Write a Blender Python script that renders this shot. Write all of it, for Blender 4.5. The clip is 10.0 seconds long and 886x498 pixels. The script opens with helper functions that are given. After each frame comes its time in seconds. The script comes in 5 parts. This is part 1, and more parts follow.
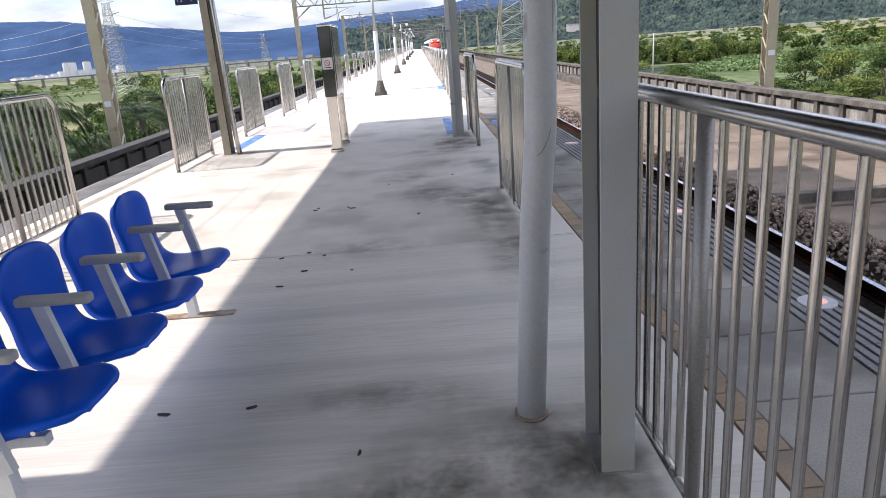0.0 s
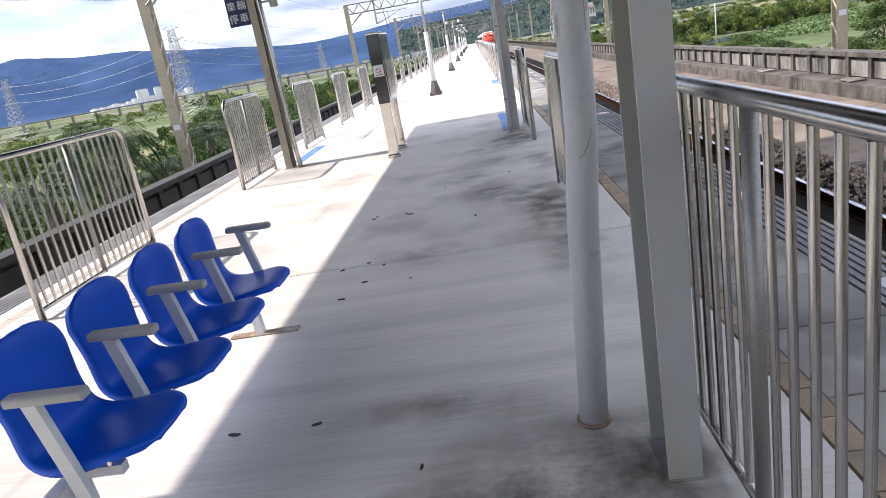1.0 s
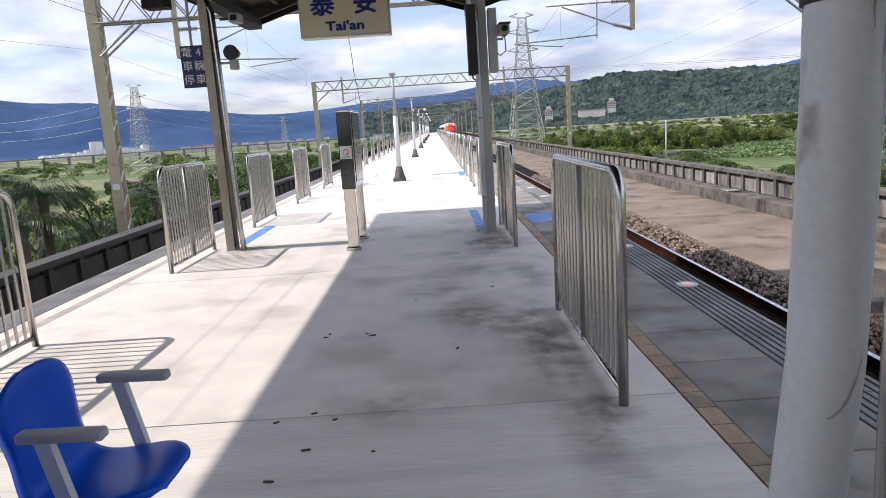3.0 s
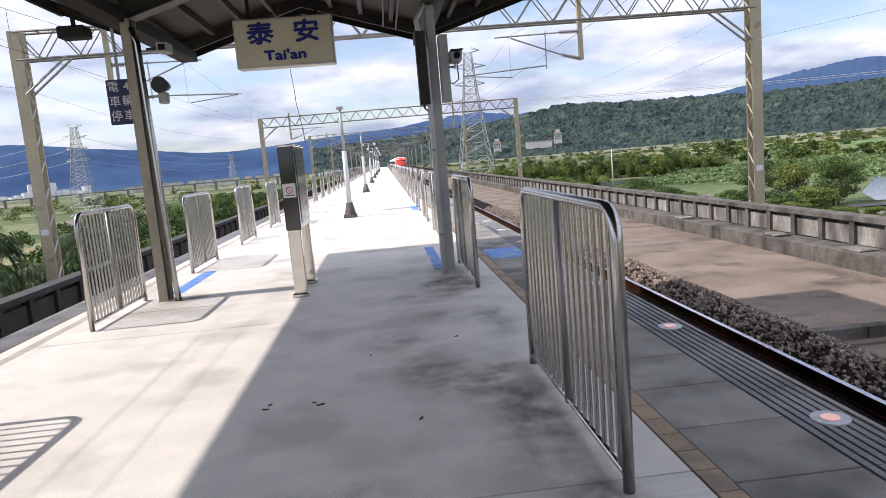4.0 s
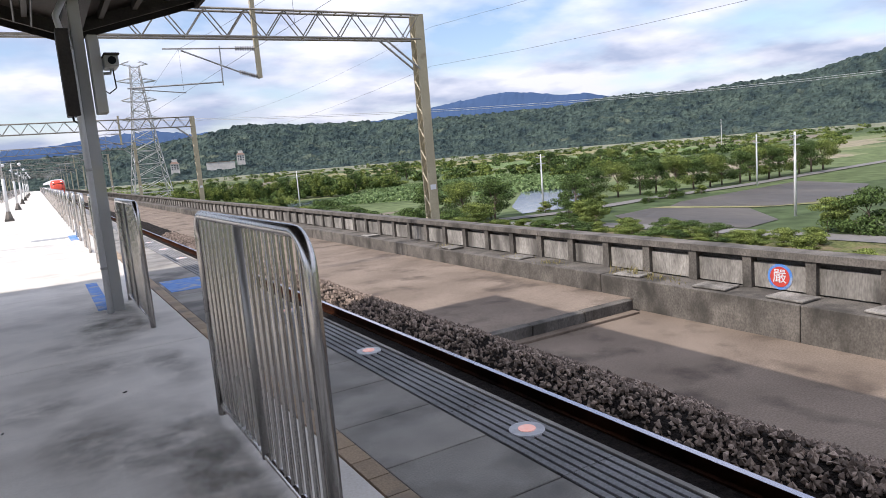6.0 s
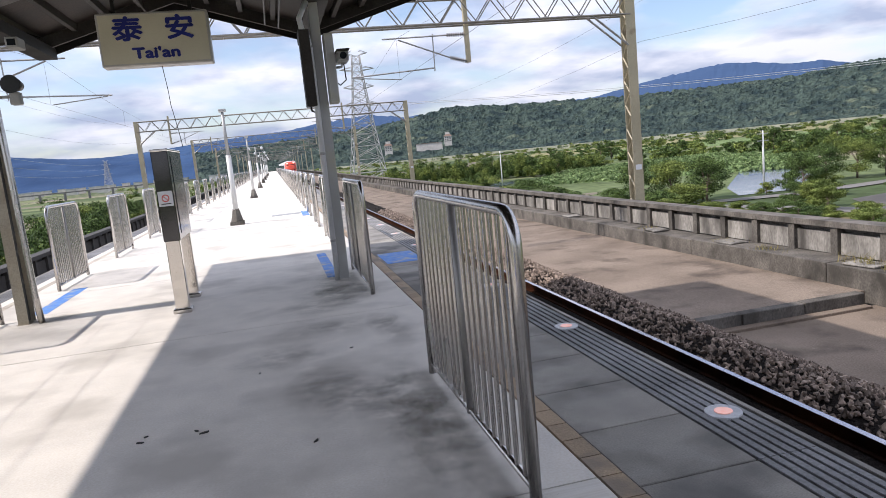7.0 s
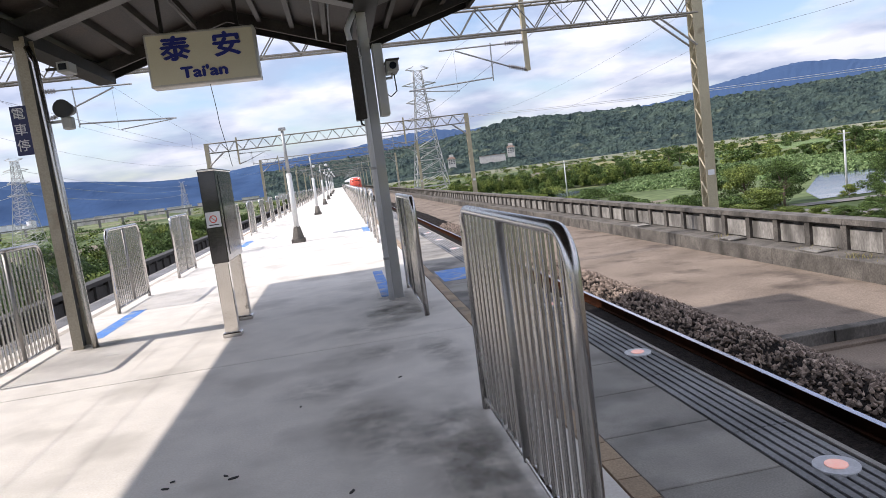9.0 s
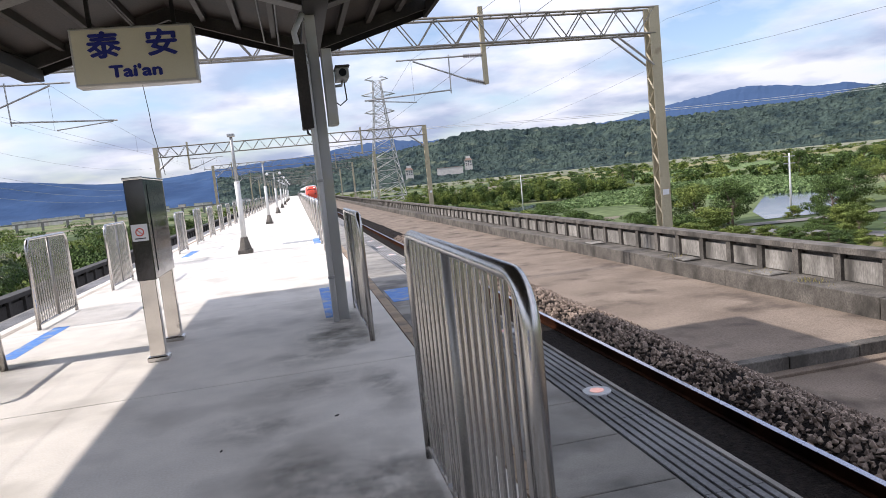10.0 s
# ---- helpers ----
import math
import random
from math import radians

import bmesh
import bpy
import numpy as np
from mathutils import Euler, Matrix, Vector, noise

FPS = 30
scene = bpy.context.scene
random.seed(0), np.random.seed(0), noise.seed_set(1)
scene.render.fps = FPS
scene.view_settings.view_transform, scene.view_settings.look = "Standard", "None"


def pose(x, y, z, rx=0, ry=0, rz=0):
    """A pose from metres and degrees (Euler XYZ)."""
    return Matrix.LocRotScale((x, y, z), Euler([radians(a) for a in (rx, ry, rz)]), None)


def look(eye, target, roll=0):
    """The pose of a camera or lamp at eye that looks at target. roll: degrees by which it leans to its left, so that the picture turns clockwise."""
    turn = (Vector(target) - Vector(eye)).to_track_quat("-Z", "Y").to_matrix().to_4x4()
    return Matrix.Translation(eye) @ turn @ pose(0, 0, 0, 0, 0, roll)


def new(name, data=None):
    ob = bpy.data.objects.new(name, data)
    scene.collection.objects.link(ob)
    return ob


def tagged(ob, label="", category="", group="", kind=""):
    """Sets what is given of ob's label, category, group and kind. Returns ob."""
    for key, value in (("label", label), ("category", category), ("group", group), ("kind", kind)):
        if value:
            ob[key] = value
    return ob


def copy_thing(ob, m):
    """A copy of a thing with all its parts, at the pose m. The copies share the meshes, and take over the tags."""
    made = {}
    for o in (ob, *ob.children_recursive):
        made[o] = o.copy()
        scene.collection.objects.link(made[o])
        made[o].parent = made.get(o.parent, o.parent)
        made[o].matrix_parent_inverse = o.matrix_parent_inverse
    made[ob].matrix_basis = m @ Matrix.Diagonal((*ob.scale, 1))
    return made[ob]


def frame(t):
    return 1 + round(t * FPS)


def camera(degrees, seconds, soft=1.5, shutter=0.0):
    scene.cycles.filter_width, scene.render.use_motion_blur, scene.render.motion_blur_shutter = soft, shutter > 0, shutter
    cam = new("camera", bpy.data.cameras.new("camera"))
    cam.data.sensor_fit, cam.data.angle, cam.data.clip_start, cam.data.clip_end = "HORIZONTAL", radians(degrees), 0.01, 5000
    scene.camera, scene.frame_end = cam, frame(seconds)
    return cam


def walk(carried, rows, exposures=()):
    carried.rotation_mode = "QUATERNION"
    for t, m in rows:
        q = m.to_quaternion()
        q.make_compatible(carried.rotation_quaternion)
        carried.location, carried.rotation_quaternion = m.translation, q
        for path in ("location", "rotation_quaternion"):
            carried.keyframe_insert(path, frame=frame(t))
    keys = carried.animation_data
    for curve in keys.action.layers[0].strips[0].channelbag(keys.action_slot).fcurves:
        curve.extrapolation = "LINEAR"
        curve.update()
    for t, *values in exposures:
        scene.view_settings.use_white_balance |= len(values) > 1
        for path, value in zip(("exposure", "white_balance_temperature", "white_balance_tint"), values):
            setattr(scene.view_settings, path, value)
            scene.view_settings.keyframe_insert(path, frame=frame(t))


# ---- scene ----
cam = camera(66.4, 10.0, soft=0.7)
PATH = [
    (0, (0.354, 0.255, 1.443), (0.376, 2.169, 0.862), -4.4),
    (0.5, (0.369, 0.258, 1.482), (0.182, 2.15, 0.863), -7.8),
    (1, (0.437, 0.288, 1.487), (0.258, 2.196, 0.917), -10.1),
    (1.5, (0.388, 0.535, 1.494), (0.309, 2.481, 1.038), -6.8),
    (2, (0.304, 0.807, 1.493), (0.229, 2.758, 1.059), -5.0),
    (2.5, (0.279, 1.179, 1.485), (0.13, 3.137, 1.108), -3.7),
    (3, (0.165, 1.633, 1.515), (0.168, 3.602, 1.163), -3.7),
    (3.2, (0.152, 1.757, 1.518), (0.235, 3.729, 1.194), -4.6),
    (4.3, (0.157, 2.514, 1.5), (0.362, 4.485, 1.234), -5.0),
    (4.5, (0.129, 2.626, 1.489), (0.496, 4.571, 1.199), -5.7),
    (5, (0.21, 2.766, 1.503), (0.638, 4.696, 1.199), -5.5),
    (5.5, (0.298, 2.769, 1.508), (1.016, 4.625, 1.312), -4.7),
    (5.7, (0.3, 2.803, 1.485), (1.328, 4.498, 1.22), -4.7),
    (6.8, (0.216, 2.503, 1.505), (0.831, 4.376, 1.165), -5.5),
    (7, (0.193, 2.513, 1.509), (0.646, 4.44, 1.222), -5.6),
    (7.5, (0.214, 2.597, 1.509), (0.518, 4.556, 1.243), -5.6),
    (8, (0.227, 2.642, 1.509), (0.489, 4.605, 1.229), -5.4),
    (8.5, (0.214, 2.752, 1.496), (0.568, 4.697, 1.194), -4.9),
    (9, (0.385, 2.954, 1.488), (0.656, 4.923, 1.258), -7.4),
    (9.5, (0.504, 3.189, 1.517), (0.832, 5.144, 1.247), -7.6),
    (10, (0.532, 3.393, 1.526), (0.934, 5.34, 1.314), -5.8),
]
walk(cam, [(t, look(eye, target, roll)) for t, eye, target, roll in PATH], exposures=((0, 0.86, 6330, 17), (0.5, 0.96, 6330, 17), (1.5, 0.94, 6330, 17), (2.0, 0.82, 6330, 17), (3.0, 0.60, 6330, 17), (10, 0.58, 6330, 17)))

# ---------------------------------------------------------------- light
SUN_EL, SUN_K = 48.0, 0.90            # shadows fall towards +x, 0.9 m for each metre of height
w = bpy.data.worlds.new("sky")
scene.world = w
w.use_nodes = True
nt = w.node_tree
nt.nodes.clear()
W = nt.nodes.new
sky = W("ShaderNodeTexSky")
sky.sky_type, sky.sun_disc = "NISHITA", False
sky.sun_elevation, sky.sun_rotation = radians(SUN_EL), radians(-90)
sky.air_density, sky.dust_density, sky.ozone_density = 1.0, 1.2, 1.5
tc, sepd, cmb = W("ShaderNodeTexCoord"), W("ShaderNodeSeparateXYZ"), W("ShaderNodeCombineXYZ")
lift, dx_, dy_ = W("ShaderNodeMath"), W("ShaderNodeMath"), W("ShaderNodeMath")
clampz = W("ShaderNodeMath")
clampz.operation, clampz.inputs[1].default_value = "MAXIMUM", 0.0
lift.operation, lift.inputs[1].default_value = "ADD", 0.20
dx_.operation = dy_.operation = "DIVIDE"
n1, n2 = W("ShaderNodeTexNoise"), W("ShaderNodeTexNoise")
n1.inputs["Scale"].default_value, n1.inputs["Detail"].default_value, n1.inputs["Roughness"].default_value = 1.55, 6, 0.50
n2.inputs["Scale"].default_value, n2.inputs["Detail"].default_value = 2.1, 5
ramp, ramp2 = W("ShaderNodeValToRGB"), W("ShaderNodeValToRGB")
ramp.color_ramp.elements[0].position, ramp.color_ramp.elements[1].position = 0.34, 0.56
ramp2.color_ramp.elements[0].position, ramp2.color_ramp.elements[1].position = 0.37, 0.60
ramp2.color_ramp.elements[0].color, ramp2.color_ramp.elements[1].color = (3.5, 4.15, 5.4, 1), (7.1, 7.35, 7.85, 1)
grow, shine = W("ShaderNodeMapRange"), W("ShaderNodeMixRGB")
grow.inputs["From Max"].default_value = 0.35
grow.inputs["To Min"].default_value, grow.inputs["To Max"].default_value = 0.64, 1.05
shine.blend_type, shine.inputs[0].default_value = "MULTIPLY", 1.0
mix, bg, wo = W("ShaderNodeMixRGB"), W("ShaderNodeBackground"), W("ShaderNodeOutputWorld")
L = nt.links.new
L(tc.outputs["Generated"], sepd.inputs[0])
L(sepd.outputs[2], clampz.inputs[0]), L(clampz.outputs[0], lift.inputs[0])
L(sepd.outputs[0], dx_.inputs[0]), L(lift.outputs[0], dx_.inputs[1]), L(sepd.outputs[1], dy_.inputs[0]), L(lift.outputs[0], dy_.inputs[1])
L(dx_.outputs[0], cmb.inputs[0]), L(dy_.outputs[0], cmb.inputs[1])
L(cmb.outputs[0], n1.inputs["Vector"]), L(cmb.outputs[0], n2.inputs["Vector"])
L(n1.outputs["Fac"], ramp.inputs[0]), L(n2.outputs["Fac"], ramp2.inputs[0])
L(clampz.outputs[0], grow.inputs[0]), L(grow.outputs[0], shine.inputs[1]), L(ramp2.outputs[0], shine.inputs[2])
L(ramp.outputs[0], mix.inputs[0]), L(sky.outputs[0], mix.inputs[1]), L(shine.outputs[0], mix.inputs[2])
L(mix.outputs[0], bg.inputs[0]), L(bg.outputs[0], wo.inputs[0])
bg.inputs[1].default_value = 0.122
sun_data = bpy.data.lights.new("sun", "SUN")
sun_data.energy, sun_data.angle, sun_data.color = 2.75, radians(0.6), (1.0, 0.94, 0.84)
sun = new("sun", sun_data)
sun.matrix_world = look((-30 * SUN_K, 0, 30), (0, 0, 0))


# ---------------------------------------------------------------- materials
def material(name, color, rough=0.6, metal=0.0, second=None, scale=4.0, fine=60.0, amount=0.35, bump=0.15, stretch=(1, 1, 1),
             stain=None, stain_scale=0.7, stain_edge=(0.5, 0.62), rand=0.0, emit=0.0, spec=0.5, by_island=False, bump_dist=0.01):
    """A surface with grain and blotches at two scales, stains and bump, in metres of the object."""
    m = bpy.data.materials.new(name)
    m.use_nodes = True
    t = m.node_tree
    N, K = t.nodes.new, t.links.new
    b = t.nodes["Principled BSDF"]
    b.inputs["Roughness"].default_value, b.inputs["Metallic"].default_value = rough, metal
    b.inputs["Specular IOR Level"].default_value = spec
    geo, mp_ = N("ShaderNodeNewGeometry"), N("ShaderNodeMapping")
    mp_.inputs["Scale"].default_value = stretch
    K(geo.outputs["Position"], mp_.inputs["Vector"])
    big, small = N("ShaderNodeTexNoise"), N("ShaderNodeTexNoise")
    big.inputs["Scale"].default_value, big.inputs["Detail"].default_value = scale, 6
    small.inputs["Scale"].default_value, small.inputs["Detail"].default_value = fine, 3
    K(mp_.outputs[0], big.inputs["Vector"]), K(mp_.outputs[0], small.inputs["Vector"])
    second = second or tuple(c * (1 - amount) for c in color)
    mixa, ra = N("ShaderNodeMixRGB"), N("ShaderNodeValToRGB")
    ra.color_ramp.elements[0].position, ra.color_ramp.elements[1].position = 0.32, 0.68
    K(big.outputs["Fac"], ra.inputs[0]), K(ra.outputs[0], mixa.inputs[0])
    mixa.inputs[1].default_value, mixa.inputs[2].default_value = (*second, 1), (*color, 1)
    mixb = N("ShaderNodeMixRGB")
    mixb.blend_type = "OVERLAY"
    mixb.inputs[0].default_value = min(1.0, amount * 1.3)
    K(mixa.outputs[0], mixb.inputs[1]), K(small.outputs["Fac"], mixb.inputs[2])
    out = mixb.outputs[0]
    if stain:
        st, rs, mixc = N("ShaderNodeTexNoise"), N("ShaderNodeValToRGB"), N("ShaderNodeMixRGB")
        st.inputs["Scale"].default_value, st.inputs["Detail"].default_value = stain_scale, 8
        K(mp_.outputs[0], st.inputs["Vector"])
        rs.color_ramp.elements[0].position, rs.color_ramp.elements[1].position = stain_edge
        K(st.outputs["Fac"], rs.inputs[0]), K(rs.outputs[0], mixc.inputs[0])
        K(out, mixc.inputs[1])
        mixc.inputs[2].default_value = (*stain, 1)
        out = mixc.outputs[0]
    if rand:
        src = geo.outputs["Random Per Island"] if by_island else N("ShaderNodeObjectInfo").outputs["Random"]
        mr, hs = N("ShaderNodeMapRange"), N("ShaderNodeHueSaturation")
        mr.inputs["To Min"].default_value, mr.inputs["To Max"].default_value = 1 - rand, 1 + rand
        K(src, mr.inputs["Value"]), K(mr.outputs[0], hs.inputs["Value"]), K(out, hs.inputs["Color"])
        out = hs.outputs[0]
    K(out, b.inputs["Base Color"])
    rr = N("ShaderNodeMapRange")
    rr.inputs["To Min"].default_value, rr.inputs["To Max"].default_value = max(0.02, rough - 0.1), min(1, rough + 0.12)
    K(big.outputs["Fac"], rr.inputs["Value"]), K(rr.outputs[0], b.inputs["Roughness"])
    if bump:
        bp = N("ShaderNodeBump")
        bp.inputs["Strength"].default_value, bp.inputs["Distance"].default_value = bump, bump_dist
        K(small.outputs["Fac"], bp.inputs["Height"]), K(bp.outputs[0], b.inputs["Normal"])
    if emit:
        K(out, b.inputs["Emission Color"])
        b.inputs["Emission Strength"].default_value = emit
    return m


M = {}
M["concrete"] = material("platform concrete", (0.79, 0.745, 0.668), 0.8, second=(0.70, 0.66, 0.592), scale=3.4, fine=70, amount=0.30, bump=0.15,
                         stain=(0.56, 0.525, 0.465), stain_scale=1.1, stain_edge=(0.50, 0.66), bump_dist=0.003)
M["brushed"] = material("broom-finished concrete", (0.77, 0.728, 0.655), 0.85, second=(0.67, 0.632, 0.566), scale=1.0, fine=16, amount=0.34, bump=0.6,
                        stretch=(0.22, 4, 1), stain=(0.50, 0.478, 0.44), stain_scale=0.6, stain_edge=(0.52, 0.74), bump_dist=0.004)
M["paver"] = material("edge slab", (0.385, 0.36, 0.318), 0.8, second=(0.265, 0.247, 0.217), scale=2.0, fine=120, amount=0.32, rand=0.16, bump=0.25,
                      stain=(0.15, 0.142, 0.128), stain_scale=1.5, stain_edge=(0.47, 0.66), bump_dist=0.003)
M["joint"] = material("dark joint", (0.07, 0.066, 0.06), 0.95, scale=8)
M["tan_tile"] = material("tan guide tile", (0.42, 0.31, 0.20), 0.75, second=(0.34, 0.25, 0.165), scale=3, fine=90, rand=0.16, bump=0.2, stain=(0.25, 0.2, 0.15), stain_scale=2.5)
M["groove"] = material("tactile strip", (0.29, 0.29, 0.29), 0.8, second=(0.17, 0.17, 0.17), scale=2.2, fine=60, rand=0.08, amount=0.45)
M["blue_paint"] = material("worn blue floor paint", (0.07, 0.23, 0.64), 0.6, second=(0.12, 0.30, 0.68), scale=9, fine=80, stain=(0.40, 0.42, 0.45), stain_scale=5, stain_edge=(0.52, 0.66))
M["steel"] = material("brushed stainless steel", (0.60, 0.575, 0.55), 0.24, 1.0, second=(0.46, 0.44, 0.42), scale=3, fine=150, amount=0.2, bump=0.04, stretch=(1, 1, 0.15))
M["dull_steel"] = material("dull stainless post", (0.36, 0.345, 0.325), 0.5, 0.85, second=(0.28, 0.27, 0.255), scale=3, fine=120, amount=0.2, bump=0.05)
# Polished steel whose dark reflections are put into the base colour.
M["dark_steel"] = material("polished end panel, dark reflection in colour", (0.10, 0.10, 0.105), 0.07, 1.0, second=(0.06, 0.06, 0.065), scale=3, fine=40, amount=0.2, bump=0.02)
M["mirror_steel"] = material("polished stainless steel", (0.66, 0.63, 0.60), 0.09, 1.0, scale=2, fine=60, amount=0.08, bump=0.02)
M["column"] = material("painted steel column", (0.47, 0.475, 0.465), 0.5, second=(0.40, 0.402, 0.39), scale=1.2, fine=160, amount=0.1, bump=0.08,
                       stain=(0.44, 0.42, 0.31), stain_scale=1.9, stain_edge=(0.50, 0.68))
M["tan_column"] = material("weathered cream column", (0.40, 0.36, 0.28), 0.6, second=(0.33, 0.29, 0.22), scale=2, fine=60, amount=0.25, stain=(0.20, 0.15, 0.10), stain_scale=1.5, stain_edge=(0.6, 0.75))
M["pipe"] = material("grey plastic drainpipe", (0.64, 0.645, 0.65), 0.42, second=(0.55, 0.556, 0.56), scale=2, fine=70, amount=0.14, bump=0.05, stain=(0.25, 0.22, 0.19), stain_scale=3.2, stain_edge=(0.67, 0.72))
# Near-black base colour paints the shade between the flanges; pale flecks are wear.
M["column_web"] = material("column web, recess shade in colour", (0.055, 0.056, 0.055), 0.7, second=(0.03, 0.03, 0.03), scale=3, fine=60, amount=0.3, stain=(0.20, 0.19, 0.17), stain_scale=9, stain_edge=(0.60, 0.70))
# Paler west copy of the tan tile; full sun is put into its colour.
M["pale_tile"] = material("pale guide tile, sun in its colour", (0.50, 0.45, 0.37), 0.8, second=(0.44, 0.39, 0.32), scale=3, fine=80, rand=0.08)
M["roof_dark"] = material("dark painted roof steel", (0.022, 0.019, 0.017), 0.6, second=(0.014, 0.012, 0.011), scale=2, fine=40, amount=0.3, spec=0.3)
M["roof_beam"] = material("grey painted beam", (0.062, 0.054, 0.047), 0.6, second=(0.028, 0.024, 0.021), scale=2, fine=40, amount=0.3, spec=0.3)
M["rafter_flange"] = material("pale beam flange", (0.135, 0.125, 0.11), 0.55, second=(0.07, 0.064, 0.056), scale=3, fine=40, amount=0.3, spec=0.3)
M["roof_sheet"] = material("ribbed roof sheet", (0.050, 0.037, 0.029), 0.65, second=(0.018, 0.014, 0.011), scale=1.3, fine=30, amount=0.4, spec=0.3)
M["seat"] = material("blue moulded plastic", (0.001, 0.095, 0.62), 0.38, second=(0.001, 0.080, 0.55), scale=5, fine=200, amount=0.06, bump=0.02, spec=0.28)
M["arm"] = material("grey plastic armrest", (0.40, 0.40, 0.38), 0.55, scale=5, fine=120, amount=0.12, bump=0.05)
M["white_metal"] = material("white painted tube", (0.68, 0.68, 0.66), 0.5, scale=4, fine=90, amount=0.1, stain=(0.35, 0.22, 0.12), stain_scale=6, stain_edge=(0.66, 0.74))
M["rusty"] = material("rusty plate", (0.26, 0.14, 0.075), 0.9, second=(0.45, 0.40, 0.33), scale=14, fine=90, amount=0.4, bump=0.4)
M["black"] = material("black plastic", (0.02, 0.02, 0.02), 0.5, scale=5)
M["sign_face"] = material("cream sign face", (0.68, 0.63, 0.47), 0.4, second=(0.62, 0.57, 0.42), scale=2, fine=60, amount=0.06, bump=0.0)
M["sign_frame"] = material("sign frame", (0.55, 0.52, 0.47), 0.4, 0.3, scale=4, fine=60, amount=0.15)
M["navy"] = material("navy lettering", (0.012, 0.02, 0.20), 0.5, scale=5, amount=0.05, bump=0)
M["navy_plate"] = material("navy sign plate", (0.015, 0.018, 0.09), 0.4, scale=5, amount=0.1)
M["white_letter"] = material("white lettering", (0.75, 0.75, 0.76), 0.5, scale=5, amount=0.05, bump=0)
M["red_paint"] = material("red paint", (0.62, 0.07, 0.05), 0.5, scale=5, amount=0.12)
M["glass_dark"] = material("dark display glass", (0.015, 0.018, 0.022), 0.05, scale=2, amount=0.1, bump=0)
M["wall"] = material("weathered concrete wall", (0.182, 0.165, 0.143), 0.9, second=(0.094, 0.086, 0.075), scale=2.6, fine=34, amount=0.5, bump=0.5, stretch=(1, 1, 0.7),
                     stain=(0.055, 0.051, 0.044), stain_scale=1.7, stain_edge=(0.50, 0.70), rand=0.12, bump_dist=0.006, spec=0.2)
M["wall_panel"] = material("pale streaked panel", (0.345, 0.325, 0.290), 0.9, second=(0.20, 0.188, 0.167), scale=4.5, fine=34, amount=0.5, bump=0.4, stretch=(1, 1, 0.3),
                           stain=(0.098, 0.091, 0.081), stain_scale=2.0, stain_edge=(0.50, 0.68), rand=0.22, spec=0.2)
# West wall only: its sunless face's shade is painted in with the mould.
M["wall_shade"] = material("mouldy concrete darkened for shade", (0.075, 0.072, 0.068), 0.95, second=(0.045, 0.043, 0.04), scale=1.5, fine=30, amount=0.4, bump=0.4, stretch=(1, 1, 0.4))
M["slab"] = material("stained track slab", (0.265, 0.212, 0.165), 0.9, second=(0.175, 0.137, 0.105), scale=0.7, fine=40, amount=0.4, bump=0.4,
                     stain=(0.085, 0.066, 0.052), stain_scale=1.1, stain_edge=(0.52, 0.72), spec=0.2)
M["ballast"] = material("ballast stone", (0.36, 0.285, 0.228), 0.95, second=(0.16, 0.122, 0.098), scale=6, fine=60, amount=0.45, rand=0.6, by_island=True, spec=0.2)
# Near black: shade beside the platform and rails is painted into the bed.
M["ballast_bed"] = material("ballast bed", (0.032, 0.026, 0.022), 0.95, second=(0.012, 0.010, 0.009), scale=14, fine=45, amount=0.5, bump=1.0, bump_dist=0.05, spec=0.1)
M["rail_side"] = material("rusty rail", (0.06, 0.021, 0.009), 0.9, second=(0.014, 0.007, 0.005), scale=1.2, fine=60, amount=0.3, spec=0.05)
M["rail_top"] = material("polished rail head", (0.50, 0.50, 0.56), 0.25, 1.0, scale=3, fine=80, amount=0.08)
M["sleeper"] = material("concrete sleeper", (0.22, 0.20, 0.18), 0.9, scale=3, fine=40, amount=0.3, rand=0.1)
M["mast"] = material("cream painted mast", (0.46, 0.40, 0.27), 0.6, second=(0.38, 0.33, 0.22), scale=1.5, fine=40, amount=0.2, stain=(0.2, 0.15, 0.09), stain_scale=1.3, stain_edge=(0.62, 0.74))
M["galv"] = material("galvanised steel", (0.45, 0.45, 0.44), 0.5, 0.5, second=(0.36, 0.36, 0.35), scale=2, fine=40, amount=0.2)
# Darker copy of the galvanised steel: the truss's backlit tone is in its colour.
M["truss"] = material("truss steel darkened for backlight", (0.31, 0.29, 0.25), 0.6, 0.2, second=(0.20, 0.185, 0.16), scale=2, fine=40, amount=0.25)
M["wire"] = material("overhead wire", (0.16, 0.155, 0.15), 0.5, 0.6, scale=2, bump=0)
M["insul"] = material("grey insulator", (0.30, 0.28, 0.27), 0.3, scale=5)
M["rim"] = material("pale cast rim", (0.60, 0.60, 0.61), 0.5, 0.1, second=(0.48, 0.48, 0.49), scale=20, fine=120, amount=0.2, bump=0.05)
M["lens"] = material("edge lamp lens", (0.80, 0.36, 0.27), 0.35, second=(0.74, 0.44, 0.37), scale=30, fine=80, amount=0.1, emit=0.35)


# ---------------------------------------------------------------- building tools
def box(bm, x0, x1, y0, y1, z0, z1, m=None):
    v = [bm.verts.new(p) for p in ((x0, y0, z0), (x1, y0, z0), (x1, y1, z0), (x0, y1, z0), (x0, y0, z1), (x1, y0, z1), (x1, y1, z1), (x0, y1, z1))]
    for f in ((0, 3, 2, 1), (4, 5, 6, 7), (0, 1, 5, 4), (1, 2, 6, 5), (2, 3, 7, 6), (3, 0, 4, 7)):
        bm.faces.new([v[i] for i in f])
    if m:
        bmesh.ops.transform(bm, matrix=m, verts=v)
    return v


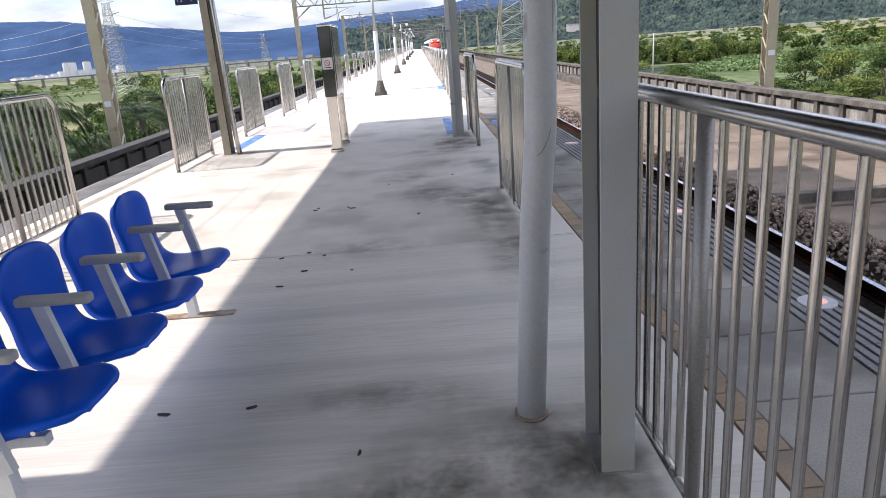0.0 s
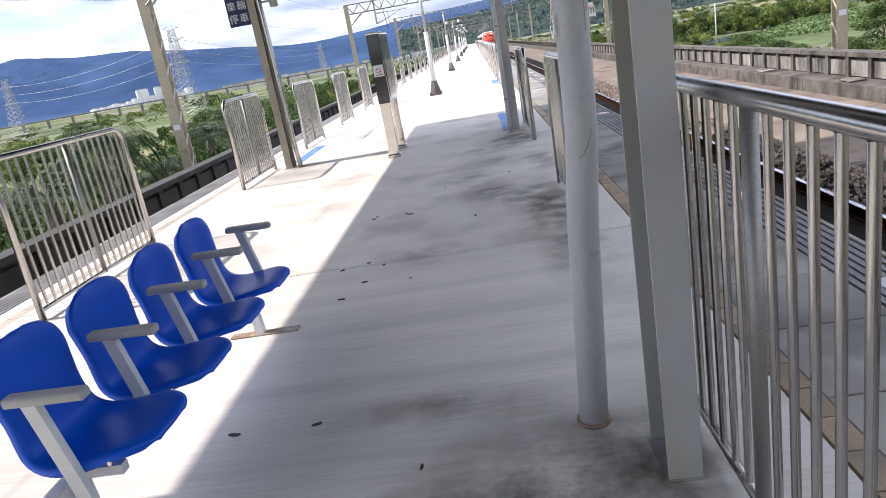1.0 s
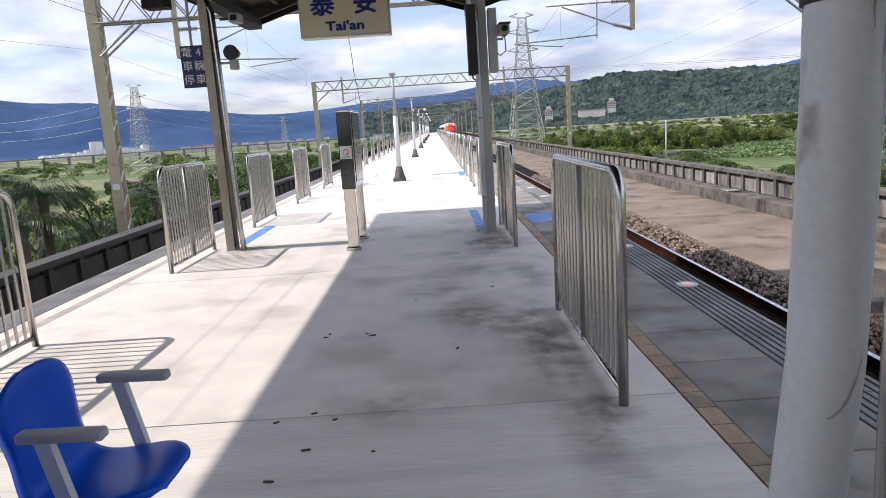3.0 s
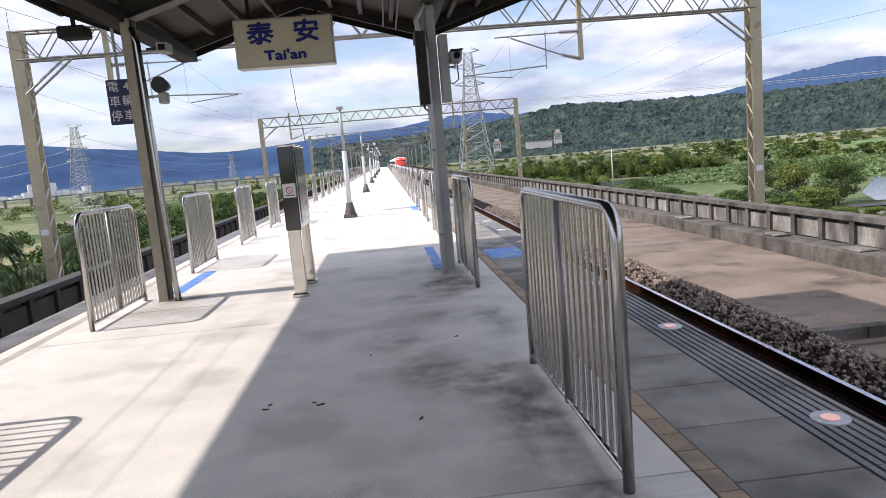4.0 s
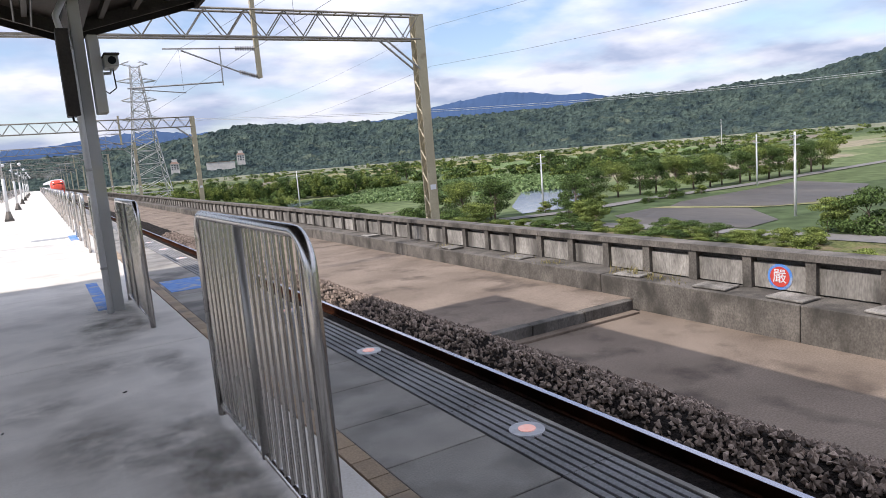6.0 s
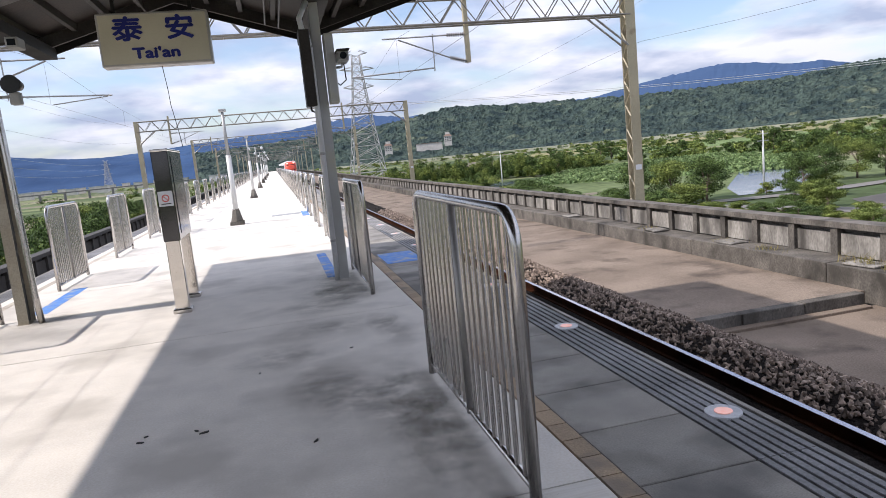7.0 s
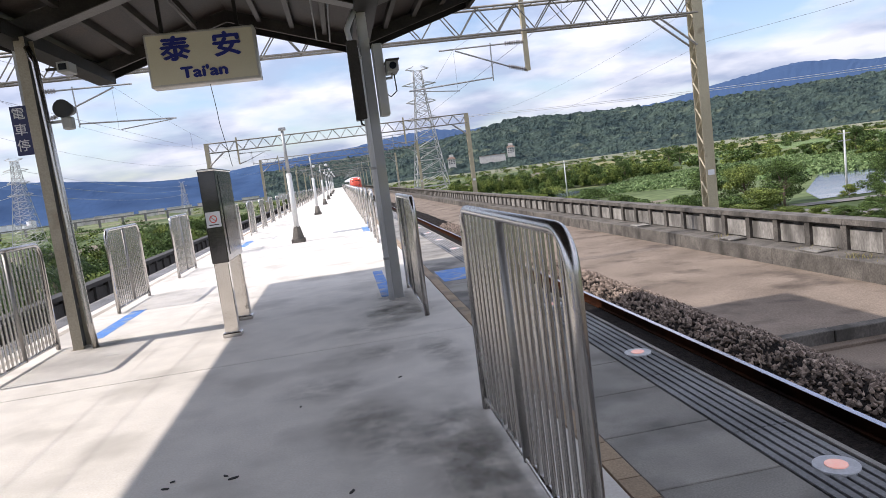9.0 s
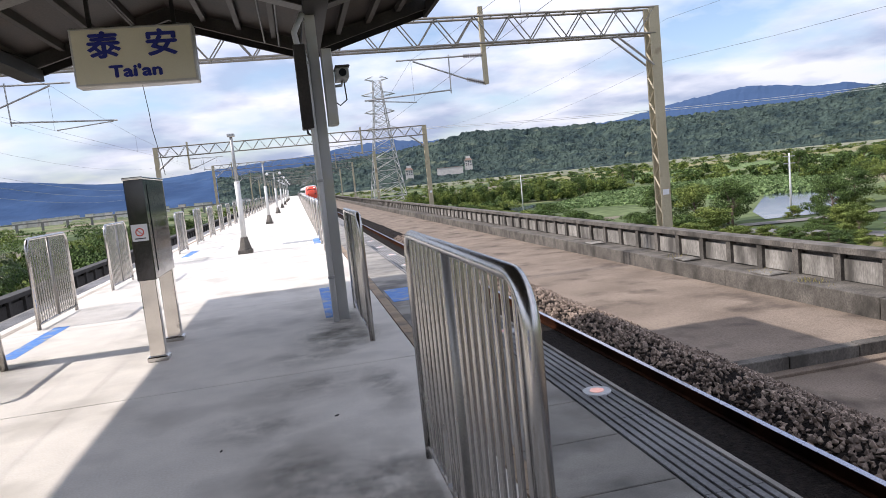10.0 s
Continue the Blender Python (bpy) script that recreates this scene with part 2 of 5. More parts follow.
def bbox(x0, x1, y0, y1, z0, z1, r=0.01, seg=2):
    bm = bmesh.new()
    box(bm, x0, x1, y0, y1, z0, z1)
    bmesh.ops.bevel(bm, geom=bm.edges[:], offset=r, segments=seg, affect="EDGES", profile=0.5)
    return bm


def cyl(bm, a, b, r, seg=8, r2=None, caps=True):
    a, b = Vector(a), Vector(b)
    d = b - a
    q = d.to_track_quat("Z", "Y").to_matrix()
    r2 = r if r2 is None else r2
    rings = []
    for p, rad in ((a, r), (b, r2)):
        rings.append([bm.verts.new(p + q @ Vector((rad * math.cos(2 * math.pi * i / seg), rad * math.sin(2 * math.pi * i / seg), 0))) for i in range(seg)])
    for i in range(seg):
        f = bm.faces.new((rings[0][i], rings[0][(i + 1) % seg], rings[1][(i + 1) % seg], rings[1][i]))
        f.smooth = seg > 5
    if caps:
        bm.faces.new(rings[0][::-1]), bm.faces.new(rings[1])


def tube(bm, pts, r, seg=8):
    """A bent tube through the points, with mitred joints."""
    pts = [Vector(p) for p in pts]
    rings, up = [], Vector((0.123, 0.77, 0.21))
    for i, p in enumerate(pts):
        d = (pts[min(i + 1, len(pts) - 1)] - pts[max(i - 1, 0)]).normalized()
        if abs(d.dot(up.normalized())) > 0.95:
            up = Vector((0.9, 0.1, 0.3))
        s = d.cross(up).normalized()
        u = s.cross(d).normalized()
        up = u
        rings.append([bm.verts.new(p + r * (math.cos(2 * math.pi * k / seg) * s + math.sin(2 * math.pi * k / seg) * u)) for k in range(seg)])
    for a, b in zip(rings, rings[1:]):
        for k in range(seg):
            f = bm.faces.new((a[k], a[(k + 1) % seg], b[(k + 1) % seg], b[k]))
            f.smooth = True
    bm.faces.new(rings[0][::-1]), bm.faces.new(rings[-1])


def mesh_of(bm, name, mat, smooth=False):
    me = bpy.data.meshes.new(name)
    bmesh.ops.recalc_face_normals(bm, faces=bm.faces)
    if smooth:
        for f in bm.faces:
            f.smooth = True
    bm.to_mesh(me)
    bm.free()
    for m in (mat if isinstance(mat, (list, tuple)) else [mat]):
        me.materials.append(m)
    return me


def part(name, bm, mat, parent=None, label="", smooth=False):
    me = bm if isinstance(bm, bpy.types.Mesh) else mesh_of(bm, name, mat, smooth)
    ob = new(name, me)
    ob.parent = parent
    if label:
        ob["label"] = label
    return ob


def thing(name, label, category, x=0, y=0, z=0, group="", rz=0, kind=""):
    ob = new(name)
    ob.matrix_basis = pose(x, y, z, 0, 0, rz)
    return tagged(ob, label, category, group, kind)


def structure(name, bm, mat, label, category, smooth=False):
    return tagged(part(name, bm, mat, None, "", smooth), label, category, "", "structure")


def one_box(*a):
    bm = bmesh.new()
    box(bm, *a)
    return bm


# ---------------------------------------------------------------- platform
XE, XW = 2.47, -4.05                     # platform edges
Y0, Y1 = -60.0, 250.0
RAIL_Z, SLAB_Z, STEP_Z, STEP_Y = -1.15, -1.80, -1.59, 11.75
bm = bmesh.new()
box(bm, -3.45, 1.415, Y0, 5.14, -0.9, 0.0)
structure("platform_floor_near", bm, M["brushed"], "broom-finished grey concrete platform floor, stained", "platform")
bm = bmesh.new()
for i in range(70):
    a = 5.152 + i * 4.0
    b = min(a + 3.988, Y1)
    if a < Y1:
        box(bm, -3.45, 1.415, a, b, -0.9, 0.0)
structure("platform_floor", bm, M["concrete"], "pale grey concrete platform floor with cross joints and dark stains", "platform")
bm = bmesh.new()
box(bm, -3.44, 1.39, Y0 + .1, Y1, -1.0, -0.02)
box(bm, 1.39, 2.35, Y0, Y1, -1.4, -0.030)
box(bm, -3.93, -3.44, Y0, Y1, -1.4, -0.030)
structure("platform_base", bm, M["joint"], "dark concrete base under the platform slabs", "platform base")

# ---------------------------------------------------------------- track, slab and parapets
bm = bmesh.new()
for x in (4.10 - 0.565, 4.10 + 0.565):
    box(bm, x - 0.032, x + 0.032, -30, 420, RAIL_Z - 0.04, RAIL_Z - 0.004)
    box(bm, x - 0.009, x + 0.009, -30, 420, RAIL_Z - 0.13, RAIL_Z - 0.04)
    box(bm, x - 0.06, x + 0.06, -30, 420, RAIL_Z - 0.153, RAIL_Z - 0.13)
track = thing("railway_track", "rusty steel rails with polished heads on concrete sleepers", "railway track", kind="structure")
part("rail", bm, M["rail_side"], track, "rusty rail web and foot")
bm = bmesh.new()
for x in (4.10 - 0.565, 4.10 + 0.565):
    box(bm, x - 0.033, x + 0.033, -30, 420, RAIL_Z - 0.004, RAIL_Z)
part("rail_head", bm, M["rail_top"], track, "polished running surface")
bm = bmesh.new()
box(bm, -2.0/2, 2.0/2, -0.12, 0.12, -0.2, 0)
sl = mesh_of(bm, "sleeper", M["sleeper"])
for i in range(100):
    o = part("sleeper", sl, None, track)
    o.location = (4.10, -4 + i * 0.62, RAIL_Z - 0.172)

def bed_height(x, y):
    """Ballast surface across the east track."""
    n = 0.05 * noise.noise((x * 1.3, y * 0.8, 3)) + 0.03 * noise.noise((x * 4, y * 4, 7))
    if x < 2.7:
        return RAIL_Z - 0.18 + n
    if x < 4.78:
        return RAIL_Z - 0.15 + 0.5 * n
    if x < 5.35:
        return RAIL_Z - 0.15 + 0.17 * math.sin((x - 4.78) / 0.57 * math.pi / 2) + n
    return max(RAIL_Z + 0.02 - (x - 5.35) * 0.46, SLAB_Z - 0.1) + n

xs = [2.3 + 0.15 * i for i in range(33)]
ys = [-6 + 0.3 * i for i in range(200)] + [54 + 6 * i for i in range(62)]
verts = [(x, y, bed_height(x, y)) for y in ys for x in xs]
faces = [(j * len(xs) + i, j * len(xs) + i + 1, (j + 1) * len(xs) + i + 1, (j + 1) * len(xs) + i) for j in range(len(ys) - 1) for i in range(len(xs) - 1)]
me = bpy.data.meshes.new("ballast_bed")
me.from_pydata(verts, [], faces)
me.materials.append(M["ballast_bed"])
tagged(new("ballast_bed", me), "near-black ballast bed of the track, shade painted in", "ballast", "", "structure")

bm = bmesh.new()
box(bm, 2.0, 12.0, -30, STEP_Y, SLAB_Z - 1.0, SLAB_Z)
structure("track_slab_lower", bm, M["slab"], "stained brown concrete viaduct slab", "slab")
bm = bmesh.new()
box(bm, 2.0, 12.0, STEP_Y + 0.2, 420, STEP_Z - 1.2, STEP_Z)
structure("track_slab_upper", bm, M["slab"], "stained brown concrete viaduct slab, one step higher", "slab")
kerb = thing("slab_kerb", "row of grimy concrete kerb stones across the slab step", "kerb", kind="structure")
kerb_me = mesh_of(bbox(0.006, 1.194, 0, 0.2, -0.6, 0.03, 0.012, 1), "kerb_stone", M["wall"])
for i in range(6):
    part("kerb_stone", kerb_me, None, kerb).matrix_basis = pose(2.4 + 1.2 * i, STEP_Y, STEP_Z + 0.006 * math.sin(i * 3), 0, 0, 0.5 * math.sin(i * 7))
part("foot_ledge", bbox(4.0, 9.6, STEP_Y - 0.16, STEP_Y + 0.02, SLAB_Z - 0.2, SLAB_Z + 0.05, 0.01, 1), M["slab"], kerb)
bm = bmesh.new()
box(bm, -9.5, 2.0, -30, 420, -2.4, SLAB_Z)
structure("viaduct_deck", bm, M["slab"], "concrete viaduct deck", "slab")

def parapet(name, xf, side, top, base, y0, y1, label, wall, panel):
    """Panelled parapet; side is +1 where its face looks to -x."""
    root = thing(name, label, "parapet wall", kind="structure")
    t = 0.17
    bm = bmesh.new()
    box(bm, *sorted((xf + side * 0.16, xf + side * (0.16 + t))), y0, y1, -2.4, top - 0.02)
    part("wall_core", bm, wall, root)
    bm = bmesh.new()
    n = int((y1 - y0) / 4.46)
    for i in range(n):
        a = y0 + i * 4.46
        box(bm, *sorted((xf - side * 0.03, xf + side * 0.36)), a + 0.006, a + 4.454, top - 0.12, top)
    part("coping", bm, wall, root, "dark weathered coping")
    bm = bmesh.new()
    box(bm, *sorted((0, side * 0.165)), -0.085, 0.085, base, top - 0.12)
    post = mesh_of(bm, "pilaster", wall)
    bm = bmesh.new()
    box(bm, *sorted((side * 0.075, side * 0.165)), -0.463, 0.463, base + 0.02, top - 0.225)
    pan = mesh_of(bm, "panel", panel)
    far_p, far_n = bmesh.new(), bmesh.new()
    for i in range(int((y1 - y0) / 1.115)):
        y = y0 + i * 1.115
        if -1 < y < 90:
            o = part("pilaster", post, None, root)
            o.location = (xf, y, 0)
            o = part("panel", pan, None, root)
            o.location = (xf, y + 0.5575, 0)
        else:
            box(far_p, *sorted((xf, xf + side * 0.165)), y - 0.085, y + 0.085, base, top - 0.12)
            box(far_n, *sorted((xf + side * 0.075, xf + side * 0.165)), y + 0.095, y + 1.02, base + 0.02, top - 0.225)
    tagged(part("pilasters", far_p, wall, root), kind="stuff")
    tagged(part("panels", far_n, panel, root), kind="stuff")
    return root

parapet("parapet_wall_east", 10.42, 1, -0.55, -1.215, -24.65, 420, "weathered concrete parapet with recessed pale panels and dark coping", M["wall"], M["wall_panel"])
parapet("parapet_wall_west", -7.1, -1, -0.45, -1.4, -25.0, 420, "concrete parapet with recessed panels, shade painted into its dark colour", M["wall_shade"], M["wall_shade"])
trough = thing("cable_trough", "weathered concrete cable trough along the parapet with loose pale lids", "cable trough", kind="structure")
seg_me = mesh_of(bbox(9.80, 10.51, 0.006, 4.194, -2.1, -1.215, 0.012, 1), "trough_segment", M["wall"])
for i in range(106):
    part("trough_segment", seg_me, None, trough).location = (0, -25 + 4.2 * i, 0.008 * math.sin(i * 2.3))
lid_me = mesh_of(bbox(-0.22, 0.22, -0.32, 0.32, 0, 0.035, 0.008, 1), "lid", M["wall_panel"])
for i, y in enumerate((5.2, 7.4, 8.9, 10.3, 12.2, 15.9, 19.0, 24.5)):
    part("lid", lid_me, None, trough, "pale concrete lid").matrix_basis = pose(10.1, y, -1.207, 0, 0, 7 * math.sin(i * 5))

# ---------------------------------------------------------------- canopy
PROFILE = ((-4.88, 4.36), (-2.92, 3.50), (-0.97, 4.11), (0.97, 3.52), (2.88, 4.10))
# The roof runs on unseen to y = -60 so steel reflections stay dark.
CY0, CY1 = -60.0, 14.35

def strip(bm, pts, y0, y1, dz0, dz1):
    """A folded sheet along the roof's profile."""
    rows = [[bm.verts.new((x, y, z + dz)) for x, z in pts] for y, dz in ((y0, dz0), (y1, dz0), (y1, dz1), (y0, dz1))]
    n = len(pts)
    for a, b in ((0, 1), (1, 2), (2, 3), (3, 0)):
        for i in range(n - 1):
            bm.faces.new((rows[a][i], rows[a][i + 1], rows[b][i + 1], rows[b][i]))
    bm.faces.new([rows[k][0] for k in range(4)]), bm.faces.new([rows[k][n - 1] for k in range(4)][::-1])

canopy = thing("platform_canopy", "dark W-shaped steel canopy roof with exposed beams and purlins", "canopy", kind="structure")
bm = bmesh.new()
strip(bm, PROFILE, CY0, CY1 - 0.04, 0.27, 0.31)
part("roof_sheet", bm, M["roof_sheet"], canopy, "brown ribbed roof sheet")
bm = bmesh.new()
strip(bm, PROFILE, CY1 - 0.04, CY1, 0.0, 0.36)
part("fascia", bm, M["roof_dark"], canopy, "dark end fascia")
for (x, z), top in ((PROFILE[0], 0.34), (PROFILE[-1], 0.16)):
    part("eave_trim", one_box(x - 0.03, x + 0.03, CY0, CY1, z - 0.02, z + top), M["roof_dark"], canopy, "dark eave trim")
for y in (-33.2, -24.3, -15.4, -6.5, 2.39, 11.33, 14.1):
    bm = bmesh.new()
    strip(bm, PROFILE, y - 0.075, y + 0.075, 0.0, 0.22) if y < 14 else strip(bm, PROFILE, y - 0.03, y + 0.03, 0.06, 0.24)
    part("rafter", bm, M["roof_beam"], canopy, "grey painted rafter")
    if y < 14:
        bm = bmesh.new()
        strip(bm, PROFILE, y - 0.12, y + 0.12, -0.014, -0.001)
        part("rafter_flange", bm, M["rafter_flange"], canopy, "paler lower flange of the rafter")
for (xa, za), (xb, zb) in zip(PROFILE, PROFILE[1:]):
    for k in range(1, 4):
        f = k / 4
        x, z = xa + (xb - xa) * f, za + (zb - za) * f
        part("purlin", one_box(x - 0.035, x + 0.035, CY0, CY1 - 0.05, z + 0.16, z + 0.268), M["roof_beam"], canopy)
for x in (0.97, -2.92):
    bm = bmesh.new()
    box(bm, x - 0.13, x + 0.13, CY0, CY1 - 0.06, 3.45, 3.49)
    box(bm, x - 0.13, x - 0.11, CY0, CY1 - 0.06, 3.49, 3.61)
    box(bm, x + 0.11, x + 0.13, CY0, CY1 - 0.06, 3.49, 3.61)
    part("gutter", bm, M["roof_dark"], canopy, "dark valley gutter")


def h_column(x, y, mat, label):
    root = thing("canopy_column", label, "column", x, y, 0, "canopy columns")
    for yy in (-0.125, 0.113):
        part("flange", one_box(-0.055, 0.055, yy, yy + 0.012, 0.0, 3.49), mat, root)
    part("web", one_box(-0.005, 0.005, -0.113, 0.113, 0.0, 3.49), M["column_web"], root, "web with recess shade painted dark")
    part("base_plate", one_box(-0.07, 0.07, -0.135, 0.135, -0.003, 0.006), mat, root)
    return root

h_column(0.915, 2.35, M["column"], "grey painted steel H-column with yellowed patches")
h_column(0.91, 11.37, M["column"], "grey painted steel H-column beside a barrier")
h_column(-2.80, 11.17, M["tan_column"], "weathered cream steel H-column")
h_column(-2.86, 2.37, M["tan_column"], "weathered cream steel H-column")
# Unseen columns carried on behind the viewpoint for darker reflections.
for y in (-6.5, -15.4, -24.3, -33.2):
    h_column(0.91, y, M["column"], "grey painted steel H-column")
    h_column(-2.86, y, M["tan_column"], "weathered cream steel H-column")
# Unseen block behind the viewpoint, added to darken the polished posts' reflections.
bm = bmesh.new()
box(bm, -2.4, 0.8, -22.0, -14.0, 0.0, 2.9)
structure("wall_stair_enclosure", bm, M["wall"], "plain unseen concrete block behind the viewpoint, added to darken reflections", "wall")


# ---------------------------------------------------------------- barriers
def barrier(length, name="barrier"):
    root = thing("crowd_barrier", "stainless steel tube barrier with vertical bars", "barrier", 0, 0, 0, "platform barriers")
    h, r = 1.245, 0.14
    pts = [(0, 0, 0)] + [(0, r - r * math.cos(a), h - r + r * math.sin(a)) for a in np.linspace(0, math.pi / 2, 7)] + \
          [(0, length - r + r * math.sin(a), h - r + r * math.cos(a)) for a in np.linspace(0, math.pi / 2, 7)] + [(0, length, 0)]
    bm = bmesh.new()
    tube(bm, pts, 0.027, 10)
    part("frame", bm, M["steel"], root)
    bm = bmesh.new()
    cyl(bm, (0, 0.02, 0.075), (0, length - 0.02, 0.075), 0.019, 8)
    part("bottom_rail", bm, M["steel"], root)
    bm = bmesh.new()
    cyl(bm, (0, length / 2, 0.06), (0, length / 2, h - 0.02), 0.0225, 10)
    part("middle_post", bm, M["dull_steel"], root, "duller middle post")
    bm = bmesh.new()
    cyl(bm, (0, 0, 0.075), (0, 0, h - 0.025), 0.0125, 8, caps=False)
    bar = mesh_of(bm, "bar", M["steel"])
    n = 8
    for half in (0, 1):
        for k in range(1, n + 1):
            o = part("bar", bar, None, root)
            o.location = (0, half * length / 2 + k * (length / 2) / (n + 1), 0)
    return root

b_long = barrier(1.92)
b_long.matrix_basis = pose(1.08, 5.03, 0)
copy_thing(b_long, pose(1.06, 1.0, 0))
copy_thing(b_long, pose(1.09, 9.94, 0))
copy_thing(b_long, pose(-3.14, 4.97, 0, 0, 0, 0))
b_short = barrier(1.62)
b_short.matrix_basis = pose(-3.10, 9.65, 0)
for i in range(1, 22):
    copy_thing(b_short, pose(-3.10, 9.65 + 3.83 * i, 0))
for i in range(22):
    copy_thing(b_short, pose(1.07, 15.0 + 3.75 * i, 0))


def far_barriers(x, ys, name):
    bm = bmesh.new()
    for y in ys:
        box(bm, x - 0.025, x + 0.025, y, y + 0.05, 0, 1.2), box(bm, x - 0.025, x + 0.025, y + 1.57, y + 1.62, 0, 1.2)
        box(bm, x - 0.025, x + 0.025, y + 0.05, y + 1.57, 1.15, 1.2), box(bm, x - 0.02, x + 0.02, y + 0.05, y + 1.57, 0.08, 0.12)
        for k in range(1, 15):
            yy = y + 0.05 + k * 1.52 / 15
            box(bm, x - 0.011, x + 0.011, yy - 0.011, yy + 0.011, 0.12, 1.15)
    tagged(part(name, bm, M["steel"]), "row of distant stainless steel barriers", "barriers", "", "stuff")

far_barriers(-3.10, [9.65 + 3.83 * i for i in range(22, 62)], "far_barriers")
far_barriers(1.07, [15.0 + 3.75 * i for i in range(22, 62)], "far_barriers")


# ---------------------------------------------------------------- lettering
def letters(name, text, size, mat, parent, m, depth=0.004, label="", bold=0.0, stretch=1.0, fat=0.0):
    cu = bpy.data.curves.new(name, "FONT")
    cu.body, cu.size, cu.extrude, cu.offset = text, size, depth, bold
    cu.align_x, cu.align_y = "CENTER", "CENTER"
    tmp = new("lettering", cu)
    bpy.context.view_layer.update()
    me = bpy.data.meshes.new_from_object(tmp.evaluated_get(bpy.context.evaluated_depsgraph_get()))
    bpy.data.objects.remove(tmp)
    me.transform(Matrix.Diagonal((stretch, 1, 1, 1)))
    if fat:
        b3 = bmesh.new()
        for dx, dy, dz in ((-fat, 0, 0), (fat, 0, 0.0003), (0, fat * 0.8, 0.0006), (0, -fat * 0.8, 0.0009)):
            me2 = me.copy()
            me2.transform(Matrix.Translation((dx, dy, dz)))
            b3.from_mesh(me2)
        b3.to_mesh(me)
        b3.free()
    me.materials.clear()
    me.materials.append(mat)
    ob = new(name, me)
    ob.parent = parent
    ob.matrix_basis = m
    if label:
        ob["label"] = label
    return ob


# ---------------------------------------------------------------- seats
def seat_shell():
    bm = bmesh.new()
    prof = [(0.378, 0.372), (0.380, 0.382), (0.374, 0.393), (0.350, 0.405), (0.30, 0.408), (0.22, 0.395), (0.14, 0.380), (0.07, 0.380), (0.02, 0.405),
            (0.0, 0.46), (-0.010, 0.53), (-0.018, 0.60), (-0.024, 0.65)]
    half = [0.10, 0.12, 0.145, 0.175, 0.205, 0.222, 0.230, 0.226, 0.214, 0.200, 0.195, 0.205, 0.213]
    for k in range(1, 11):
        a_ = math.pi / 2 * k / 10
        prof.append((-0.026 - 0.03 * (k / 10) ** 2, 0.65 + 0.143 * math.sin(a_)))
        half.append(0.216 * max(0.25, math.cos(a_) ** 0.55))
    prof, half = np.array(prof), np.array(half)
    u = np.linspace(0, len(half) - 1, 61)
    k0 = np.arange(len(half))
    # soften the polyline by averaging neighbouring samples
    px, pz, hw = (np.convolve(np.pad(np.interp(u, k0, q), 1, mode="edge"), np.ones(3) / 3, mode="valid") for q in (prof[:, 0], prof[:, 1], half))
    rows, n = [], 16
    for x, z, w_ in zip(px, pz, hw):
        row = []
        for k in range(n + 1):
            t = -1 + 2 * k / n
            back = min(1.0, max(0.0, (z - 0.40) / 0.12))
            edge = abs(t) ** 4
            row.append(bm.verts.new((x + back * (0.03 * t * t - 0.03 * edge), t * w_, z + (1 - back) * (0.012 * t * t - 0.012 * edge))))
        rows.append(row)
    for a, b in zip(rows, rows[1:]):
        for k in range(n):
            bm.faces.new((a[k], a[k + 1], b[k + 1], b[k]))
    bmesh.ops.recalc_face_normals(bm, faces=bm.faces)
    bmesh.ops.solidify(bm, geom=bm.faces[:], thickness=0.03)
    return bm

bench = thing("bench_seating", "four blue plastic seats with grey armrests on one beam", "seats", -1.195, 0.025, 0)
bench.scale = (1, 1, 1.02)
shell = mesh_of(seat_shell(), "seat", M["seat"], True)
bm = bmesh.new()
cyl(bm, (0, 0.004, 0), (0, -0.004, 0), 0.008, 8)
bolt_me = mesh_of(bm, "bolt", M["steel"])
for y in (2.345, 2.835, 3.335, 3.84):
    s = part("seat", shell, None, bench, "glossy blue moulded plastic seat shell")
    s.location = (-0.035, y, -0.008)
    s.scale = (1.09, 1.0, 1.0)
    for dx in (0.12, 0.26):
        b = part("bolt", bolt_me, None, s, "small steel bolt")
        b.location = (dx, -0.225 + 0.1 * (dx - 0.12), 0.372)
bm = bbox(0, 0.27, -0.028, 0.028, 0.0, 0.034, 0.010, 3)
for v in bm.verts:
    if v.co.x > 0.2:
        v.co.z -= 0.012 * (v.co.x - 0.2) / 0.07 - 0.006
pad_me = mesh_of(bm, "armrest", M["arm"], True)
for y in (2.10, 2.59, 3.085, 3.59, 4.10):
    o = part("armrest", pad_me, None, bench, "grey plastic armrest")
    o.location = (0.01, y, 0.625)
    bm = bmesh.new()
    box(bm, -0.024, 0.024, -0.016, 0.016, 0, 0.38)
    o = part("arm_post", bm, M["white_metal"], bench)
    o.matrix_basis = pose(0.165, y, 0.255, 0, -12, 0)
part("beam", bbox(0.03, 0.09, 2.03, 4.16, 0.25, 0.31, 0.004, 1), M["white_metal"], bench, "white square tube beam")
for y in (2.025, 4.165):
    part("end_cap", one_box(0.028, 0.092, y - 0.006, y + 0.006, 0.248, 0.312), M["black"], bench, "black plastic end cap")
for y in (2.20, 4.02):
    bm = bmesh.new()
    box(bm, -0.025, 0.025, -0.025, 0.025, 0.0, 0.30)
    o = part("leg", bm, M["white_metal"], bench)
    o.matrix_basis = pose(0.09, y, 0.01, 0, -4, 0)
    part("foot_plate", bbox(-0.10, 0.33, y - 0.035, y + 0.035, 0.0, 0.012, 0.005, 1), M["rusty"], bench, "rusty foot plate")
    part("bracket", one_box(0.03, 0.25, y - 0.02, y + 0.02, 0.29, 0.325), M["white_metal"], bench)

